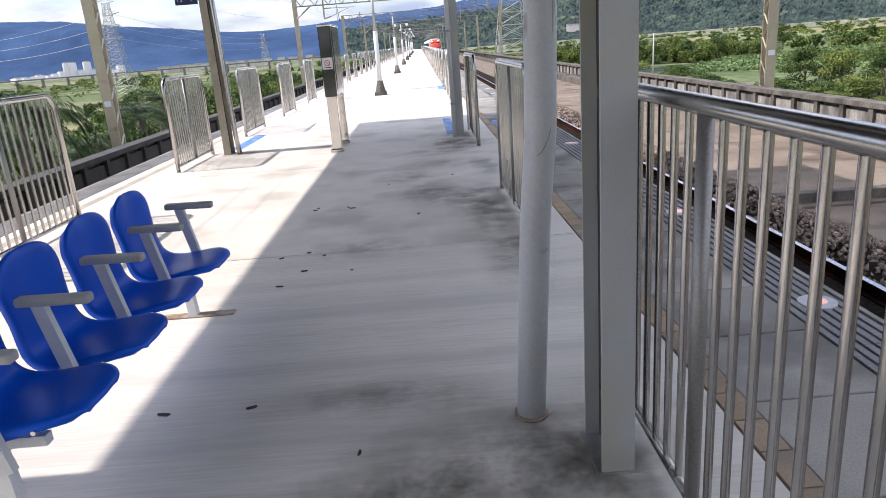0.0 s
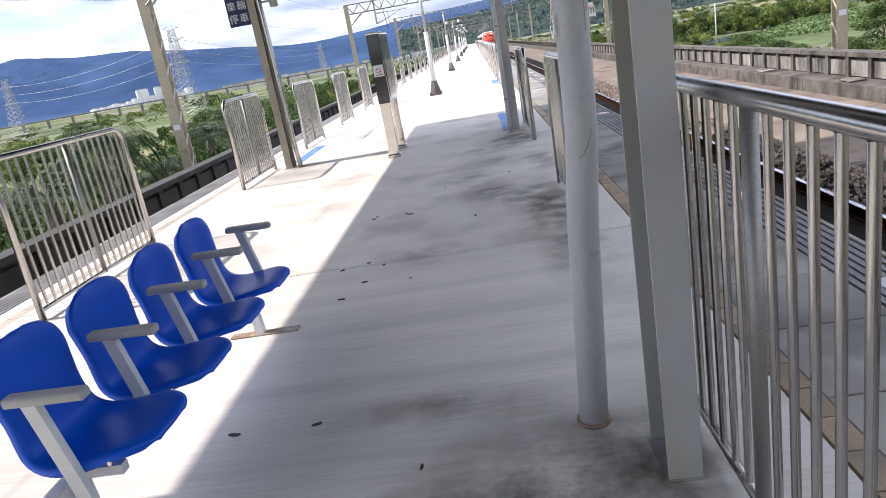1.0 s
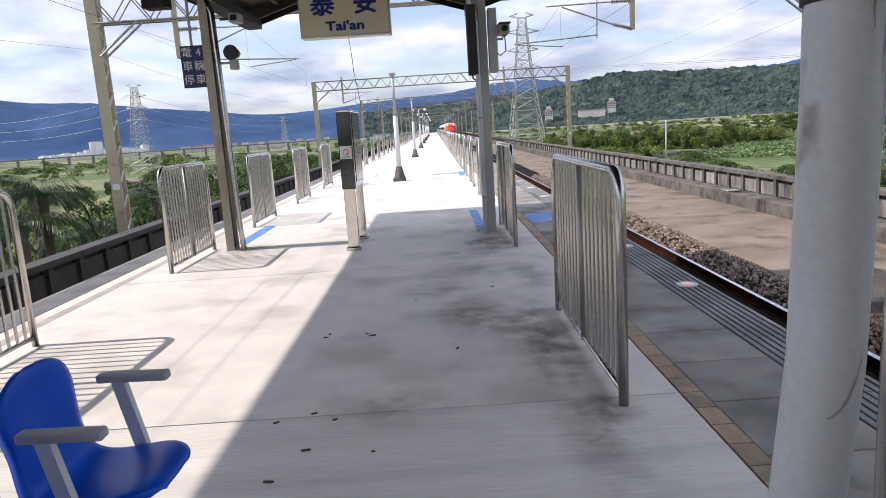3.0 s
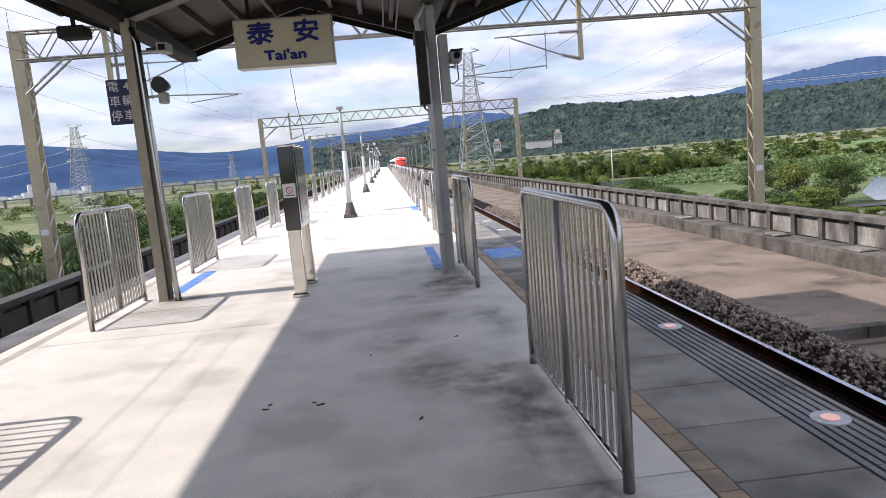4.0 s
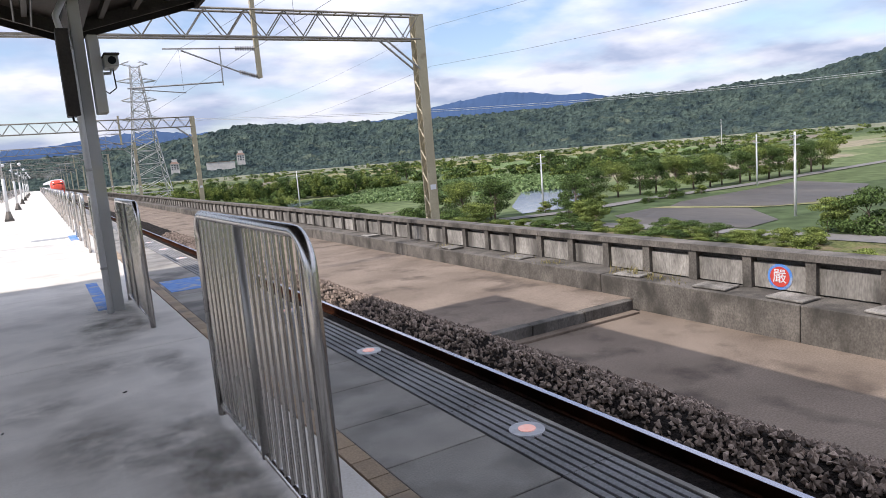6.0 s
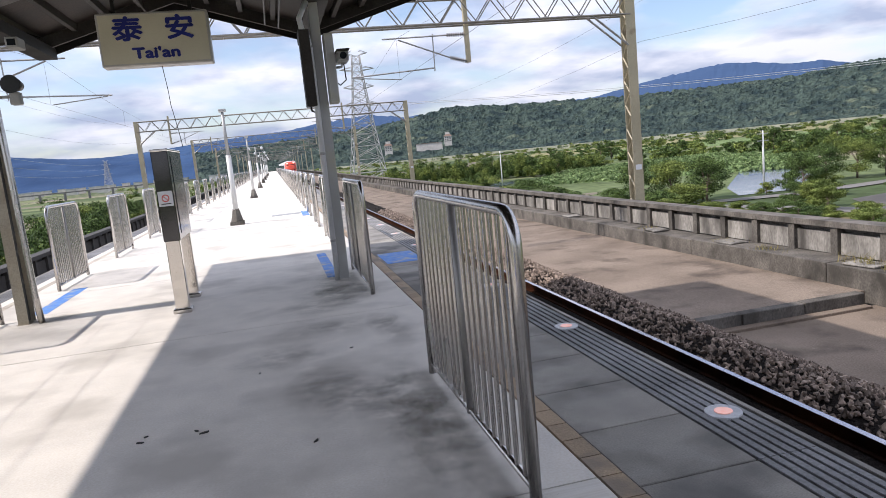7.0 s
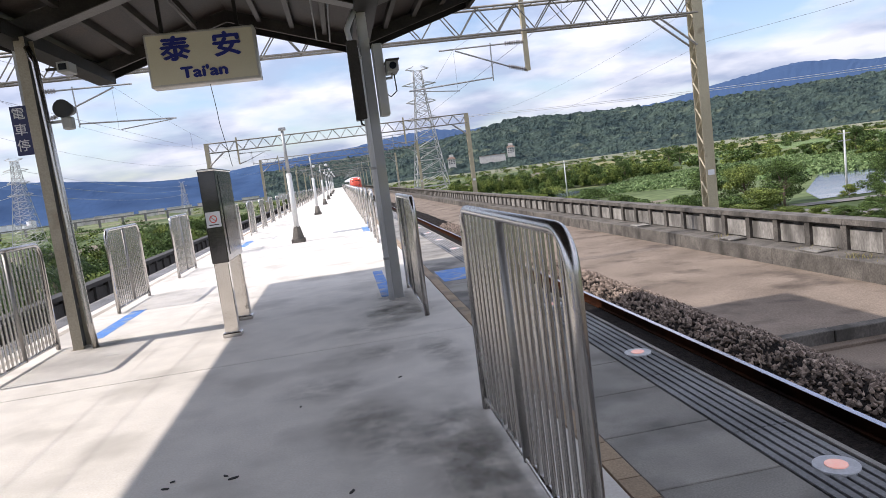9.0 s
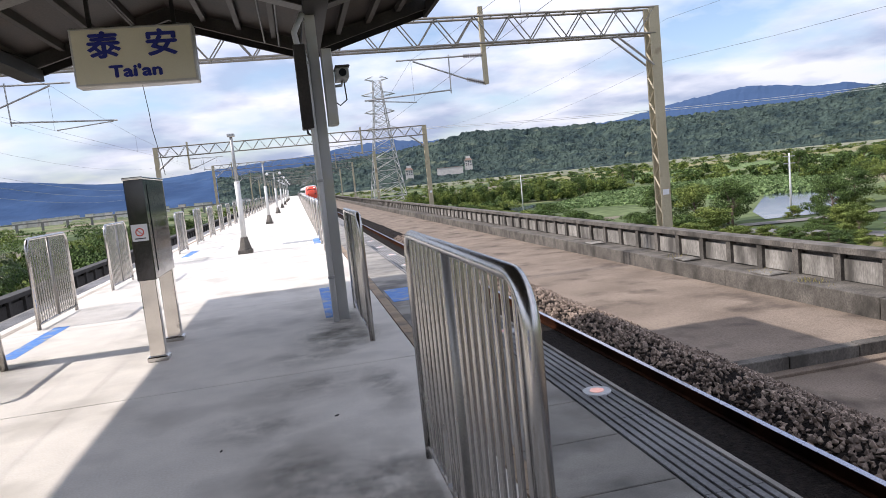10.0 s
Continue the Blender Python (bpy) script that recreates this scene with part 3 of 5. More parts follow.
# ---------------------------------------------------------------- drainpipes
pipe = thing("drainpipe", "thick grey plastic drainpipe with a rusty collar, standing beside a column", "drainpipe", 0.684, 2.645, 0)
bm = bmesh.new()
tube(bm, [(0.0, 0, 0), (0.042, 0, 0.8), (0.072, 0, 1.12), (0.086, 0, 1.68), (0.105, 0, 2.5)], 0.056, 24)
part("pipe", bm, M["pipe"], pipe)
bm = bmesh.new()
tube(bm, [(0.102, 0, 2.45), (0.11, -0.01, 2.6), (0.2, -0.08, 2.9), (0.36, -0.12, 3.2), (0.38, -0.12, 3.38)], 0.044, 16)
part("elbow", bm, M["pipe"], pipe)
bm = bmesh.new()
cyl(bm, (0.085, 0, 1.655), (0.086, 0, 1.692), 0.062, 24)
part("collar", bm, M["black"], pipe, "dark strap clamp")
bm = bmesh.new()
tube(bm, [(0.12, -0.04, 1.674), (0.19, -0.10, 1.680), (0.24, -0.14, 1.675)], 0.012, 8)
part("clamp_arm", bm, M["black"], pipe, "dark arm to the column")
bm = bmesh.new()
for k in range(6):
    q = []
    for a, dz in ((k, 0), (k + 1, 0), (k + 1, 1), (k, 1)):
        th = radians(-118 + a * 12)
        q.append(bm.verts.new((0.069 + 0.0575 * math.cos(th), 0.0575 * math.sin(th), 1.04 + 0.0035 * a * a + dz * (0.004 + 0.012 * a / 6))))
    bm.faces.new(q)
part("scuff", bm, M["galv"], pipe, "grey curved scuff mark")
for th0, z1, w0 in ((-62, 1.54, 3.0), (-52, 1.45, 4.0), (-40, 1.51, 3.0), (-85, 1.61, 2.5)):
    # rust runs below the clamp
    bm = bmesh.new()
    rows = []
    for k in range(9):
        f = k / 8
        z = 1.656 + (z1 - 1.656) * f
        cx = 0.072 + 0.025 * (z - 1.12)
        rows.append([bm.verts.new((cx + 0.0570 * math.cos(radians(th0 + s_ * w0 * (1 - 0.75 * f) + 1.5 * math.sin(5 * f + th0))), 0.0570 * math.sin(radians(th0 + s_ * w0 * (1 - 0.75 * f) + 1.5 * math.sin(5 * f + th0))), z)) for s_ in (-1, 1)])
    for a, b in zip(rows, rows[1:]):
        bm.faces.new((a[0], a[1], b[1], b[0]))
    part("rust_run", bm, M["rusty"], pipe, "brown rust run below the clamp")
bm = bmesh.new()
cyl(bm, (0.0, 0, -0.001), (0.0, 0, 0.012), 0.067, 24)
part("foot_ring", bm, M["rusty"], pipe, "rust-stained ring at the floor")

pipe2 = thing("drainpipe", "slim grey drainpipe running down a column", "drainpipe", 0.81, 11.17, 0)
bm = bmesh.new()
tube(bm, [(0, 0, 0), (0, 0, 2.9), (-0.02, 0, 3.05), (-0.07, 0, 3.12), (-0.09, 0, 3.25), (0.02, 0.02, 3.46)], 0.034, 14)
part("pipe", bm, M["pipe"], pipe2)
for z in (0.5, 1.6, 2.9):
    bm = bmesh.new()
    cyl(bm, (0, 0, z), (0, 0, z + 0.03), 0.039, 14)
    part("clamp", bm, M["galv"], pipe2)
pipe3 = thing("drainpipe", "bright stainless drainpipe running down a cream column", "drainpipe", -2.62, 11.02, 0)
bm = bmesh.new()
tube(bm, [(0.02, 0, 0), (0, 0, 0.3), (-0.02, 0, 1.6), (-0.06, 0.03, 3.2), (-0.12, 0.05, 3.38)], 0.036, 14)
part("pipe", bm, M["steel"], pipe3)

# ---------------------------------------------------------------- things on the columns
cab = thing("cable_cabinet", "grey steel cable cabinets strapped to a column", "cabinet", 0.91, 11.25, 2.20)
part("body", bbox(-0.22, -0.09, -0.12, 0.10, 0, 0.92, 0.008, 1), M["roof_beam"], cab, "dark grey box")
part("body", bbox(0.075, 0.19, -0.10, 0.12, 0.02, 0.86, 0.008, 1), M["column"], cab, "pale grey box")
bm = bmesh.new()
tube(bm, [(-0.17, -0.05, 0.0), (-0.165, -0.06, -0.05), (-0.13, -0.06, -0.07), (-0.09, -0.06, -0.04), (-0.09, -0.06, 0.02)], 0.012, 8)
part("cable", bm, M["black"], cab, "black cable loop")

cctv = thing("security_camera", "small grey security camera on a column bracket", "camera", 1.12, 11.25, 2.71)
part("housing", bbox(0.0, 0.14, -0.20, 0.16, 0.0, 0.12, 0.012, 2), M["arm"], cctv, "grey weather housing")
part("hood", bbox(-0.01, 0.15, -0.26, 0.10, 0.115, 0.135, 0.006, 1), M["roof_beam"], cctv, "sun hood")
bm = bmesh.new()
cyl(bm, (0.07, -0.20, 0.06), (0.07, -0.225, 0.06), 0.042, 14)
part("lens", bm, M["glass_dark"], cctv, "dark lens")
bm = bmesh.new()
tube(bm, [(0.07, 0, 0.0), (0.06, 0, -0.05), (-0.12, 0, -0.06)], 0.016, 8)
part("bracket", bm, M["galv"], cctv)
bm = bmesh.new()
tube(bm, [(0.1, 0.1, 0.0), (0.11, 0.1, -0.2), (0.03, 0.1, -0.26), (-0.05, 0.06, -0.2)], 0.008, 6)
part("cable", bm, M["black"], cctv, "black cable")

cctv2 = thing("security_camera", "square security camera under the canopy beside a cream column", "camera", -2.44, 11.08, 3.06)
cctv2.scale = (0.75, 0.75, 0.75)
part("housing", bbox(0.0, 0.17, -0.16, 0.16, 0.0, 0.15, 0.012, 2), M["arm"], cctv2)
part("lens", one_box(0.03, 0.14, -0.166, -0.158, 0.03, 0.12), M["glass_dark"], cctv2, "dark window")
part("bracket", one_box(-0.2, 0.0, -0.02, 0.02, 0.06, 0.10), M["roof_beam"], cctv2)

spk = thing("loudspeaker", "grey and black horn loudspeaker on a bracket", "loudspeaker", -2.47, 11.08, 2.44)
bm = bmesh.new()
cyl(bm, (0, -0.10, 0.24), (0.02, 0.12, 0.24), 0.10, 16, 0.055)
part("horn", bm, M["black"], spk, "black horn")
part("driver", bbox(-0.05, 0.06, -0.05, 0.07, 0.02, 0.16, 0.02, 2), M["arm"], spk, "grey driver unit")
part("arm", one_box(-0.2, 0.0, -0.015, 0.015, 0.10, 0.13), M["galv"], spk)
lampb = thing("floodlight", "dark rectangular floodlight under the canopy eave", "lamp", -3.4, 11.08, 3.30)
part("housing", bbox(-0.16, 0.16, -0.12, 0.12, 0, 0.14, 0.015, 1), M["roof_dark"], lampb)
part("bracket", one_box(-0.02, 0.02, -0.02, 0.02, 0.13, 0.5), M["roof_dark"], lampb)

# ---------------------------------------------------------------- station sign
sg = thing("station_name_sign", "cream station name box with navy lettering, hung under the canopy", "sign", -0.94, 11.15, 2.81)
part("box", bbox(-0.61, 0.61, 0.0, 0.22, 0.0, 0.60, 0.012, 1), M["sign_frame"], sg, "metal sign box")
part("face", one_box(-0.585, 0.585, -0.004, 0.0, 0.03, 0.575), M["sign_face"], sg, "cream face panel")
letters("lettering", "泰", 0.285, M["navy"], sg, pose(-0.285, -0.006, 0.395, 90, 0, 0), stretch=1.18, fat=0.0105, label="navy character")
letters("lettering", "安", 0.285, M["navy"], sg, pose(0.285, -0.006, 0.395, 90, 0, 0), stretch=1.18, fat=0.0105, label="navy character")
letters("lettering", "Tai'an", 0.165, M["navy"], sg, pose(0.0, -0.006, 0.135, 90, 0, 0), stretch=1.34, fat=0.0085, label="navy Latin letters")
for x in (-0.42, 0.42):
    part("hanger", one_box(x - 0.02, x + 0.02, 0.09, 0.13, 0.57, 1.15), M["roof_dark"], sg, "dark hanger")
bm = bmesh.new()
tube(bm, [(0.02, 0.1, 0.0), (0.03, 0.1, -0.12), (0.045, 0.1, -0.3), (0.05, 0.1, -0.45), (0.09, 0.12, -0.75), (0.11, 0.14, -0.96)], 0.004, 5)
part("loose_wire", bm, M["wire"], sg, "thin loose wire hanging below")

# ---------------------------------------------------------------- information board
ib = thing("information_board", "double-sided display board on polished stainless posts", "information board", -0.985, 10.47, 0)
ib.scale = (1, 1, 1.025)
for y in (0.0, 0.92):
    p = part("post", bbox(-0.075, 0.075, y - 0.045, y + 0.045, 0.03, 1.75, 0.006, 1), M["mirror_steel"], ib, "polished stainless post")
    part("foot", bbox(-0.10, 0.10, y - 0.085, y + 0.085, 0.0, 0.05, 0.01, 1), M["steel"], p, "stainless foot collar")
part("case", bbox(-0.088, 0.088, -0.055, 0.975, 0.79, 1.755, 0.008, 1), M["dark_steel"], ib, "polished display case, dark reflection painted into its steel")
for x in (-0.090, 0.090):
    part("pane", one_box(x - 0.003, x + 0.003, 0.10, 0.82, 0.86, 1.70), M["glass_dark"], ib, "dark glass pane")
part("top_cap", bbox(-0.095, 0.095, -0.062, 0.982, 1.75, 1.775, 0.006, 1), M["mirror_steel"], ib)
part("smoking_notice", one_box(-0.075, 0.075, -0.060, -0.055, 1.17, 1.33), M["white_letter"], ib, "white notice with a red ring")
bm = bmesh.new()
for k in range(24):
    a, b = 2 * math.pi * k / 24, 2 * math.pi * (k + 1) / 24
    bm.faces.new([bm.verts.new((r_ * math.cos(c), -0.0615, 1.255 + r_ * math.sin(c))) for r_, c in ((0.030, a), (0.040, a), (0.040, b), (0.030, b))])
bm.faces.new([bm.verts.new(p) for p in ((-0.026, -0.0615, 1.275), (-0.02, -0.0615, 1.28), (0.026, -0.0615, 1.235), (0.02, -0.0615, 1.23))])
part("notice_ring", bm, M["red_paint"], ib, "red prohibition ring")
part("notice_bar", one_box(-0.05, 0.05, -0.0615, -0.060, 1.19, 1.20), M["black"], ib)

# ---------------------------------------------------------------- platform lamp posts
def lamp_post(y, arms):
    root = thing("lamp_post", "white platform lamp post on a tapered grey pedestal", "lamp post", -0.98, y, 0, "platform lamps")
    bm = bmesh.new()
    box(bm, -0.19, 0.19, -0.19, 0.19, 0, 0.10)
    part("plinth", bm, M["wall"], root, "concrete plinth")
    bm = bmesh.new()
    cyl(bm, (0, 0, 0.10), (0, 0, 0.46), 0.17, 4, 0.085)
    part("pedestal", bm, M["wall"], root, "tapered grey pedestal")
    bm = bmesh.new()
    cyl(bm, (0, 0, 0.44), (0, 0, 1.95), 0.072, 14)
    part("sleeve", bm, M["white_metal"], root, "white lower sleeve")
    bm = bmesh.new()
    cyl(bm, (0, 0, 1.95), (0, 0, 3.15), 0.048, 12, 0.038)
    part("upper_pole", bm, M["galv"], root)
    if arms:
        for s in (-1, 1):
            bm = bmesh.new()
            tube(bm, [(0, 0, 3.1), (s * 0.3, 0, 3.16), (s * 0.45, 0, 3.12)], 0.018, 8)
            a = part("arm", bm, M["galv"], root)
            bm = bmesh.new()
            bmesh.ops.create_uvsphere(bm, u_segments=12, v_segments=8, radius=0.11, matrix=Matrix.Translation((s * 0.48, 0, 3.05)))
            part("globe", bm, M["white_letter"], a, "white lamp globe", True)
    else:
        part("head", bbox(-0.10, 0.10, -0.07, 0.07, 3.13, 3.22, 0.02, 2), M["galv"], root, "small lamp head")

for i, y in enumerate((22.4, 39.6, 57.0, 74.4, 91.8, 109.2, 126.6, 144.0)):
    lamp_post(y, i > 1)


# ---------------------------------------------------------------- overhead line
def truss_bar(bm, a, b, s=0.03):
    cyl(bm, a, b, s, 4)

def mast(x, y, face, root, near):
    """Laced mast; face is the side whose lacing shows."""
    for yy in (-0.19, 0.14):
        part("mast_channel", one_box(x - 0.15, x + 0.15, y + yy, y + yy + 0.05, -2.4, 5.75), M["mast"], root, "cream painted mast channel")
    bars = []
    for d in (-0.15, 0.15):
        bm = bmesh.new()
        cyl(bm, (0, d, 0), (0, -d, 0.36), 0.026, 4)
        bars.append(mesh_of(bm, "lacing_bar", M["galv" if face > 0 else "mast"]))
    for xx in (-0.14, 0.14):
        rest = bmesh.new()
        for k in range(18):
            z = -0.9 + 0.36 * k
            if near:
                part("lacing_bar", bars[k % 2], None, root).location = (x + xx, y, z)
            else:
                d = -0.15 if k % 2 == 0 else 0.15
                cyl(rest, (x + xx, y + d, z), (x + xx, y - d, z + 0.36), 0.022, 4)
        if not near:
            tagged(part("lacing", rest, M["galv"], root, "zigzag lacing bars"), kind="stuff")
        else:
            rest.free()
    part("mast_tag", one_box(x - 0.10, x + 0.10, y - 0.196, y - 0.19, 0.34, 0.50), M["white_letter"], root, "small white number tag")

def gantry(y, near):
    root = thing("catenary_gantry", "cream laced masts with a galvanised truss beam over the tracks", "gantry", group="catenary gantries")
    xl, xr, zb, zt = -9.2, 11.1, 5.0, 5.72
    mast(xl, y, 1, root, near), mast(xr, y, -1, root, near)
    for yy in (-0.18, 0.18):
        for z in (zb, zt):
            bm = bmesh.new()
            truss_bar(bm, (xl, y + yy, z), (xr, y + yy, z), 0.033)
            part("chord", bm, M["truss"], root, "truss chord")
    n = 38
    step = (xr - xl) / n
    if near:
        bm = bmesh.new()
        truss_bar(bm, (0, 0, zt), (step, 0, zb), 0.018)
        down = mesh_of(bm, "truss_diagonal", M["truss"])
        bm = bmesh.new()
        truss_bar(bm, (0, 0, zb), (step, 0, zt), 0.018)
        up = mesh_of(bm, "truss_diagonal", M["truss"])
        for yy in (-0.18, 0.18):
            for i in range(n):
                part("truss_diagonal", up if i % 2 else down, None, root).location = (xl + i * step, y + yy, 0)
    else:
        bm = bmesh.new()
        for yy in (-0.18, 0.18):
            for i in range(n):
                a, b = xl + i * step, xl + (i + 1) * step
                truss_bar(bm, (a, y + yy, zb if i % 2 else zt), (b, y + yy, zt if i % 2 else zb), 0.018)
        tagged(part("truss_diagonals", bm, M["truss"], root), kind="stuff")
    bm = bmesh.new()
    for i in range(n + 1):
        a = xl + i * step
        truss_bar(bm, (a, y - 0.18, zt), (a, y + 0.18, zt), 0.018)
        truss_bar(bm, (a, y - 0.18, zb), (a, y + 0.18, zb), 0.018)
    tagged(part("cross_ties", bm, M["truss"], root), kind="stuff")
    for s, x in ((1, xl), (-1, xr)):
        for yy in (-0.18, 0.18):
            bm = bmesh.new()
            truss_bar(bm, (x + s * 0.1, y + yy, 4.1), (x + s * 1.25, y + yy, zb), 0.035)
            part("knee_brace", bm, M["galv"], root)
    for s, xd in ((1, 6.0), (-1, -6.95)):
        part("drop_post", one_box(xd - 0.06, xd + 0.06, y - 0.06, y + 0.06, 3.93, 6.0), M["mast"], root, "hanging cream drop post")
        bm = bmesh.new()
        d = -s
        truss_bar(bm, (xd + d * 0.6, y, 4.72), (xd + d * 2.45, y, 4.70), 0.022)
        truss_bar(bm, (xd + d * 0.55, y, 4.10), (xd + d * 2.0, y, 4.66), 0.022)
        truss_bar(bm, (xd + d * 1.02, y, 3.75), (xd + d * 1.0, y, 4.78), 0.018)
        truss_bar(bm, (xd + d * 1.02, y, 3.84), (xd + d * 3.4, y, 3.72), 0.02)
        truss_bar(bm, (xd + d * 3.3, y, 3.70), (xd + d * 2.0, y, 3.58), 0.014)
        c = part("cantilever", bm, M["galv"], root, "thin cantilever tubes")
        if near:
            for (xa, za), (xb, zb2) in (((xd, 4.72), (xd + d * 0.6, 4.72)), ((xd, 3.95), (xd + d * 0.55, 4.10))):
                bm = bmesh.new()
                for k in range(9):
                    f = (k + 0.5) / 9
                    px, pz = xa + (xb - xa) * f, za + (zb2 - za) * f
                    cyl(bm, (px - 0.012, y, pz), (px + 0.012, y, pz), 0.06, 8)
                truss_bar(bm, (xa, y, za), (xb, y, zb2), 0.02)
                part("insulator", bm, M["insul"], c, "ribbed grey insulator")
    return root

GY = [21.7 + 35.5 * i for i in range(-1, 11)]
for i, y in enumerate(GY):
    gantry(y, i < 4)

wires = thing("overhead_wires", "thin overhead contact and feeder wires", "wires")
def wire(pts, r=0.0035):
    bm = bmesh.new()
    tube(bm, pts, r, 5)
    part("wire", bm, M["wire"], wires)

for x in (3.95, -5.0):
    cont, mess = [], []
    for a, b in zip(GY, GY[1:]):
        for k in range(8):
            f = k / 8
            y = a + (b - a) * f
            cont.append((x, y, 3.58))
            mess.append((x, y, 4.70 - 0.75 * 4 * f * (1 - f)))
    wire(cont), wire(mess)
    for p, q in zip(mess[2::2], cont[2::2]):
        bm = bmesh.new()
        cyl(bm, p, q, 0.003, 4)
        part("dropper", bm, M["wire"], wires)
for x, z in ((-9.6, 5.6), (-9.3, 4.3), (11.6, 5.4), (11.5, 4.2)):
    pts = []
    for a, b in zip(GY, GY[1:]):
        for k in range(8):
            f = k / 8
            pts.append((x, a + (b - a) * f, z - 0.6 * 4 * f * (1 - f)))
    wire(pts, 0.0035)

# stopping-mark plate under the canopy edge
pl = thing("stopping_sign", "navy stopping-mark plate with white characters, hung under the canopy edge", "sign", -3.65, 13.0, 2.41)
pl.scale = (0.63, 0.63, 0.63)
part("plate", bbox(-0.31, 0.31, -0.02, 0.02, 0, 1.05, 0.006, 1), M["navy_plate"], pl)
for i, ch in enumerate("電車停"):
    letters("lettering", ch, 0.27, M["white_letter"], pl, pose(-0.15, -0.024, 0.87 - 0.34 * i, 90, 0, 0), label="white character")
for i, ch in enumerate("4輛車"):
    letters("lettering", ch, 0.27, M["white_letter"], pl, pose(0.15, -0.024, 0.87 - 0.34 * i, 90, 0, 0), label="white character")
part("hanger", one_box(-0.03, 0.03, -0.02, 0.02, 1.05, 2.30), M["galv"], pl)

# round painted mark on the east parapet
rm = thing("painted_mark", "round red and blue mark with white character on parapet", "painted sign", 10.483, 9.357, -0.985)
for r_, m_, dx, n_ in ((0.215, "blue_paint", 0.0, "ring"), (0.17, "red_paint", -0.006, "disc")):
    bm = bmesh.new()
    cyl(bm, (dx + 0.03, 0, 0), (dx, 0, 0), r_, 32)
    part(n_, bm, M[m_], rm)
letters("lettering", "嚴", 0.25, M["white_letter"], rm, pose(-0.010, 0, 0, 90, 0, -90), label="white character")


# ---------------------------------------------------------------- lattice pylons
def pylon(x, y, h, w_, base=-9.0, label="tall lattice steel power pylon"):
    root = thing("power_pylon", label, "pylon", x, y, base, "pylons")
    def half(f):
        return w_ * (1 - f) ** 1.3 + 0.028 * h * (0.6 + 0.4 * f) if f < 0.98 else 0.02 * h
    levels = [0, 0.1, 0.2, 0.3, 0.39, 0.47, 0.54, 0.61, 0.67, 0.73, 0.79, 0.85, 0.91, 0.97]
    br = bmesh.new()
    t = h * 0.0035
    for a, b in zip(levels, levels[1:]):
        ra, rb, za, zb = half(a), half(b), a * h, b * h
        ca = [(-ra, -ra, za), (ra, -ra, za), (ra, ra, za), (-ra, ra, za)]
        cb = [(-rb, -rb, zb), (rb, -rb, zb), (rb, rb, zb), (-rb, rb, zb)]
        for k in range(4):
            cyl(br, ca[k], cb[(k + 1) % 4], t * 0.6, 4), cyl(br, ca[(k + 1) % 4], cb[k], t * 0.6, 4)
            cyl(br, cb[k], cb[(k + 1) % 4], t * 0.6, 4)
    for sx, sy in ((-1, -1), (1, -1), (1, 1), (-1, 1)):
        leg = bmesh.new()
        tube(leg, [(sx * half(f), sy * half(f), f * h) for f in levels], t, 4)
        part("leg", leg, M["galv"], root)
    tagged(part("bracing", br, M["galv"], root), kind="stuff")
    for f, l in ((0.60, 0.13), (0.73, 0.115), (0.86, 0.13), (0.975, 0.09)):
        bm = bmesh.new()
        for s in (-1, 1):
            for yy in (-1, 1):
                cyl(bm, (s * half(f), yy * half(f), f * h), (s * l * h, 0, f * h + 0.012 * h), t * 0.7, 4)
                cyl(bm, (s * half(f), yy * half(f), f * h + 0.03 * h), (s * l * h, 0, f * h + 0.012 * h), t * 0.6, 4)
        tagged(part("cross_arm", bm, M["galv"], root), kind="stuff")
    return root

def polar(az, r):
    return r * math.sin(radians(az)), r * math.cos(radians(az))

pylon(*polar(7.6, 265), 50, 6.0)
pylon(*polar(-22.9, 300), 35, 4.2)
pylon(*polar(-34.6, 420), 31, 4.0)
pylon(*polar(-12.2, 650), 30, 4.0)

M["line"] = material("pale power line", (0.55, 0.56, 0.58), 0.5, 0.3, scale=1, bump=0)
lines = thing("power_lines", "pale high-voltage lines strung between pylons", "power lines")
def span(a, b, sag, r):
    a, b = Vector(a), Vector(b)
    bm = bmesh.new()
    tube(bm, [a.lerp(b, k / 16) - Vector((0, 0, 4 * sag * (k / 16) * (1 - k / 16))) for k in range(17)], r, 4)
    part("line", bm, M["line"], lines)

pa, pb, pc, pd = ((*polar(-34.6, 420), 31), (*polar(-22.9, 300), 35), (*polar(-12.2, 650), 30), (*polar(-60, 380), 33))
for f in (0.62, 0.75, 0.88):
    for (x1, y1, h1), (x2, y2, h2) in ((pa, pb), (pb, pc), (pd, pa)):
        span((x1, y1, -9 + h1 * f), (x2, y2, -9 + h2 * f), 3.5, 0.07)
x3, y3 = polar(80, 330)
for f, z3 in ((0.60, 21.0), (0.61, 21.7)):
    span((*polar(7.6, 265), -9 + 50 * f), (x3, y3, z3), 7.0, 0.07)


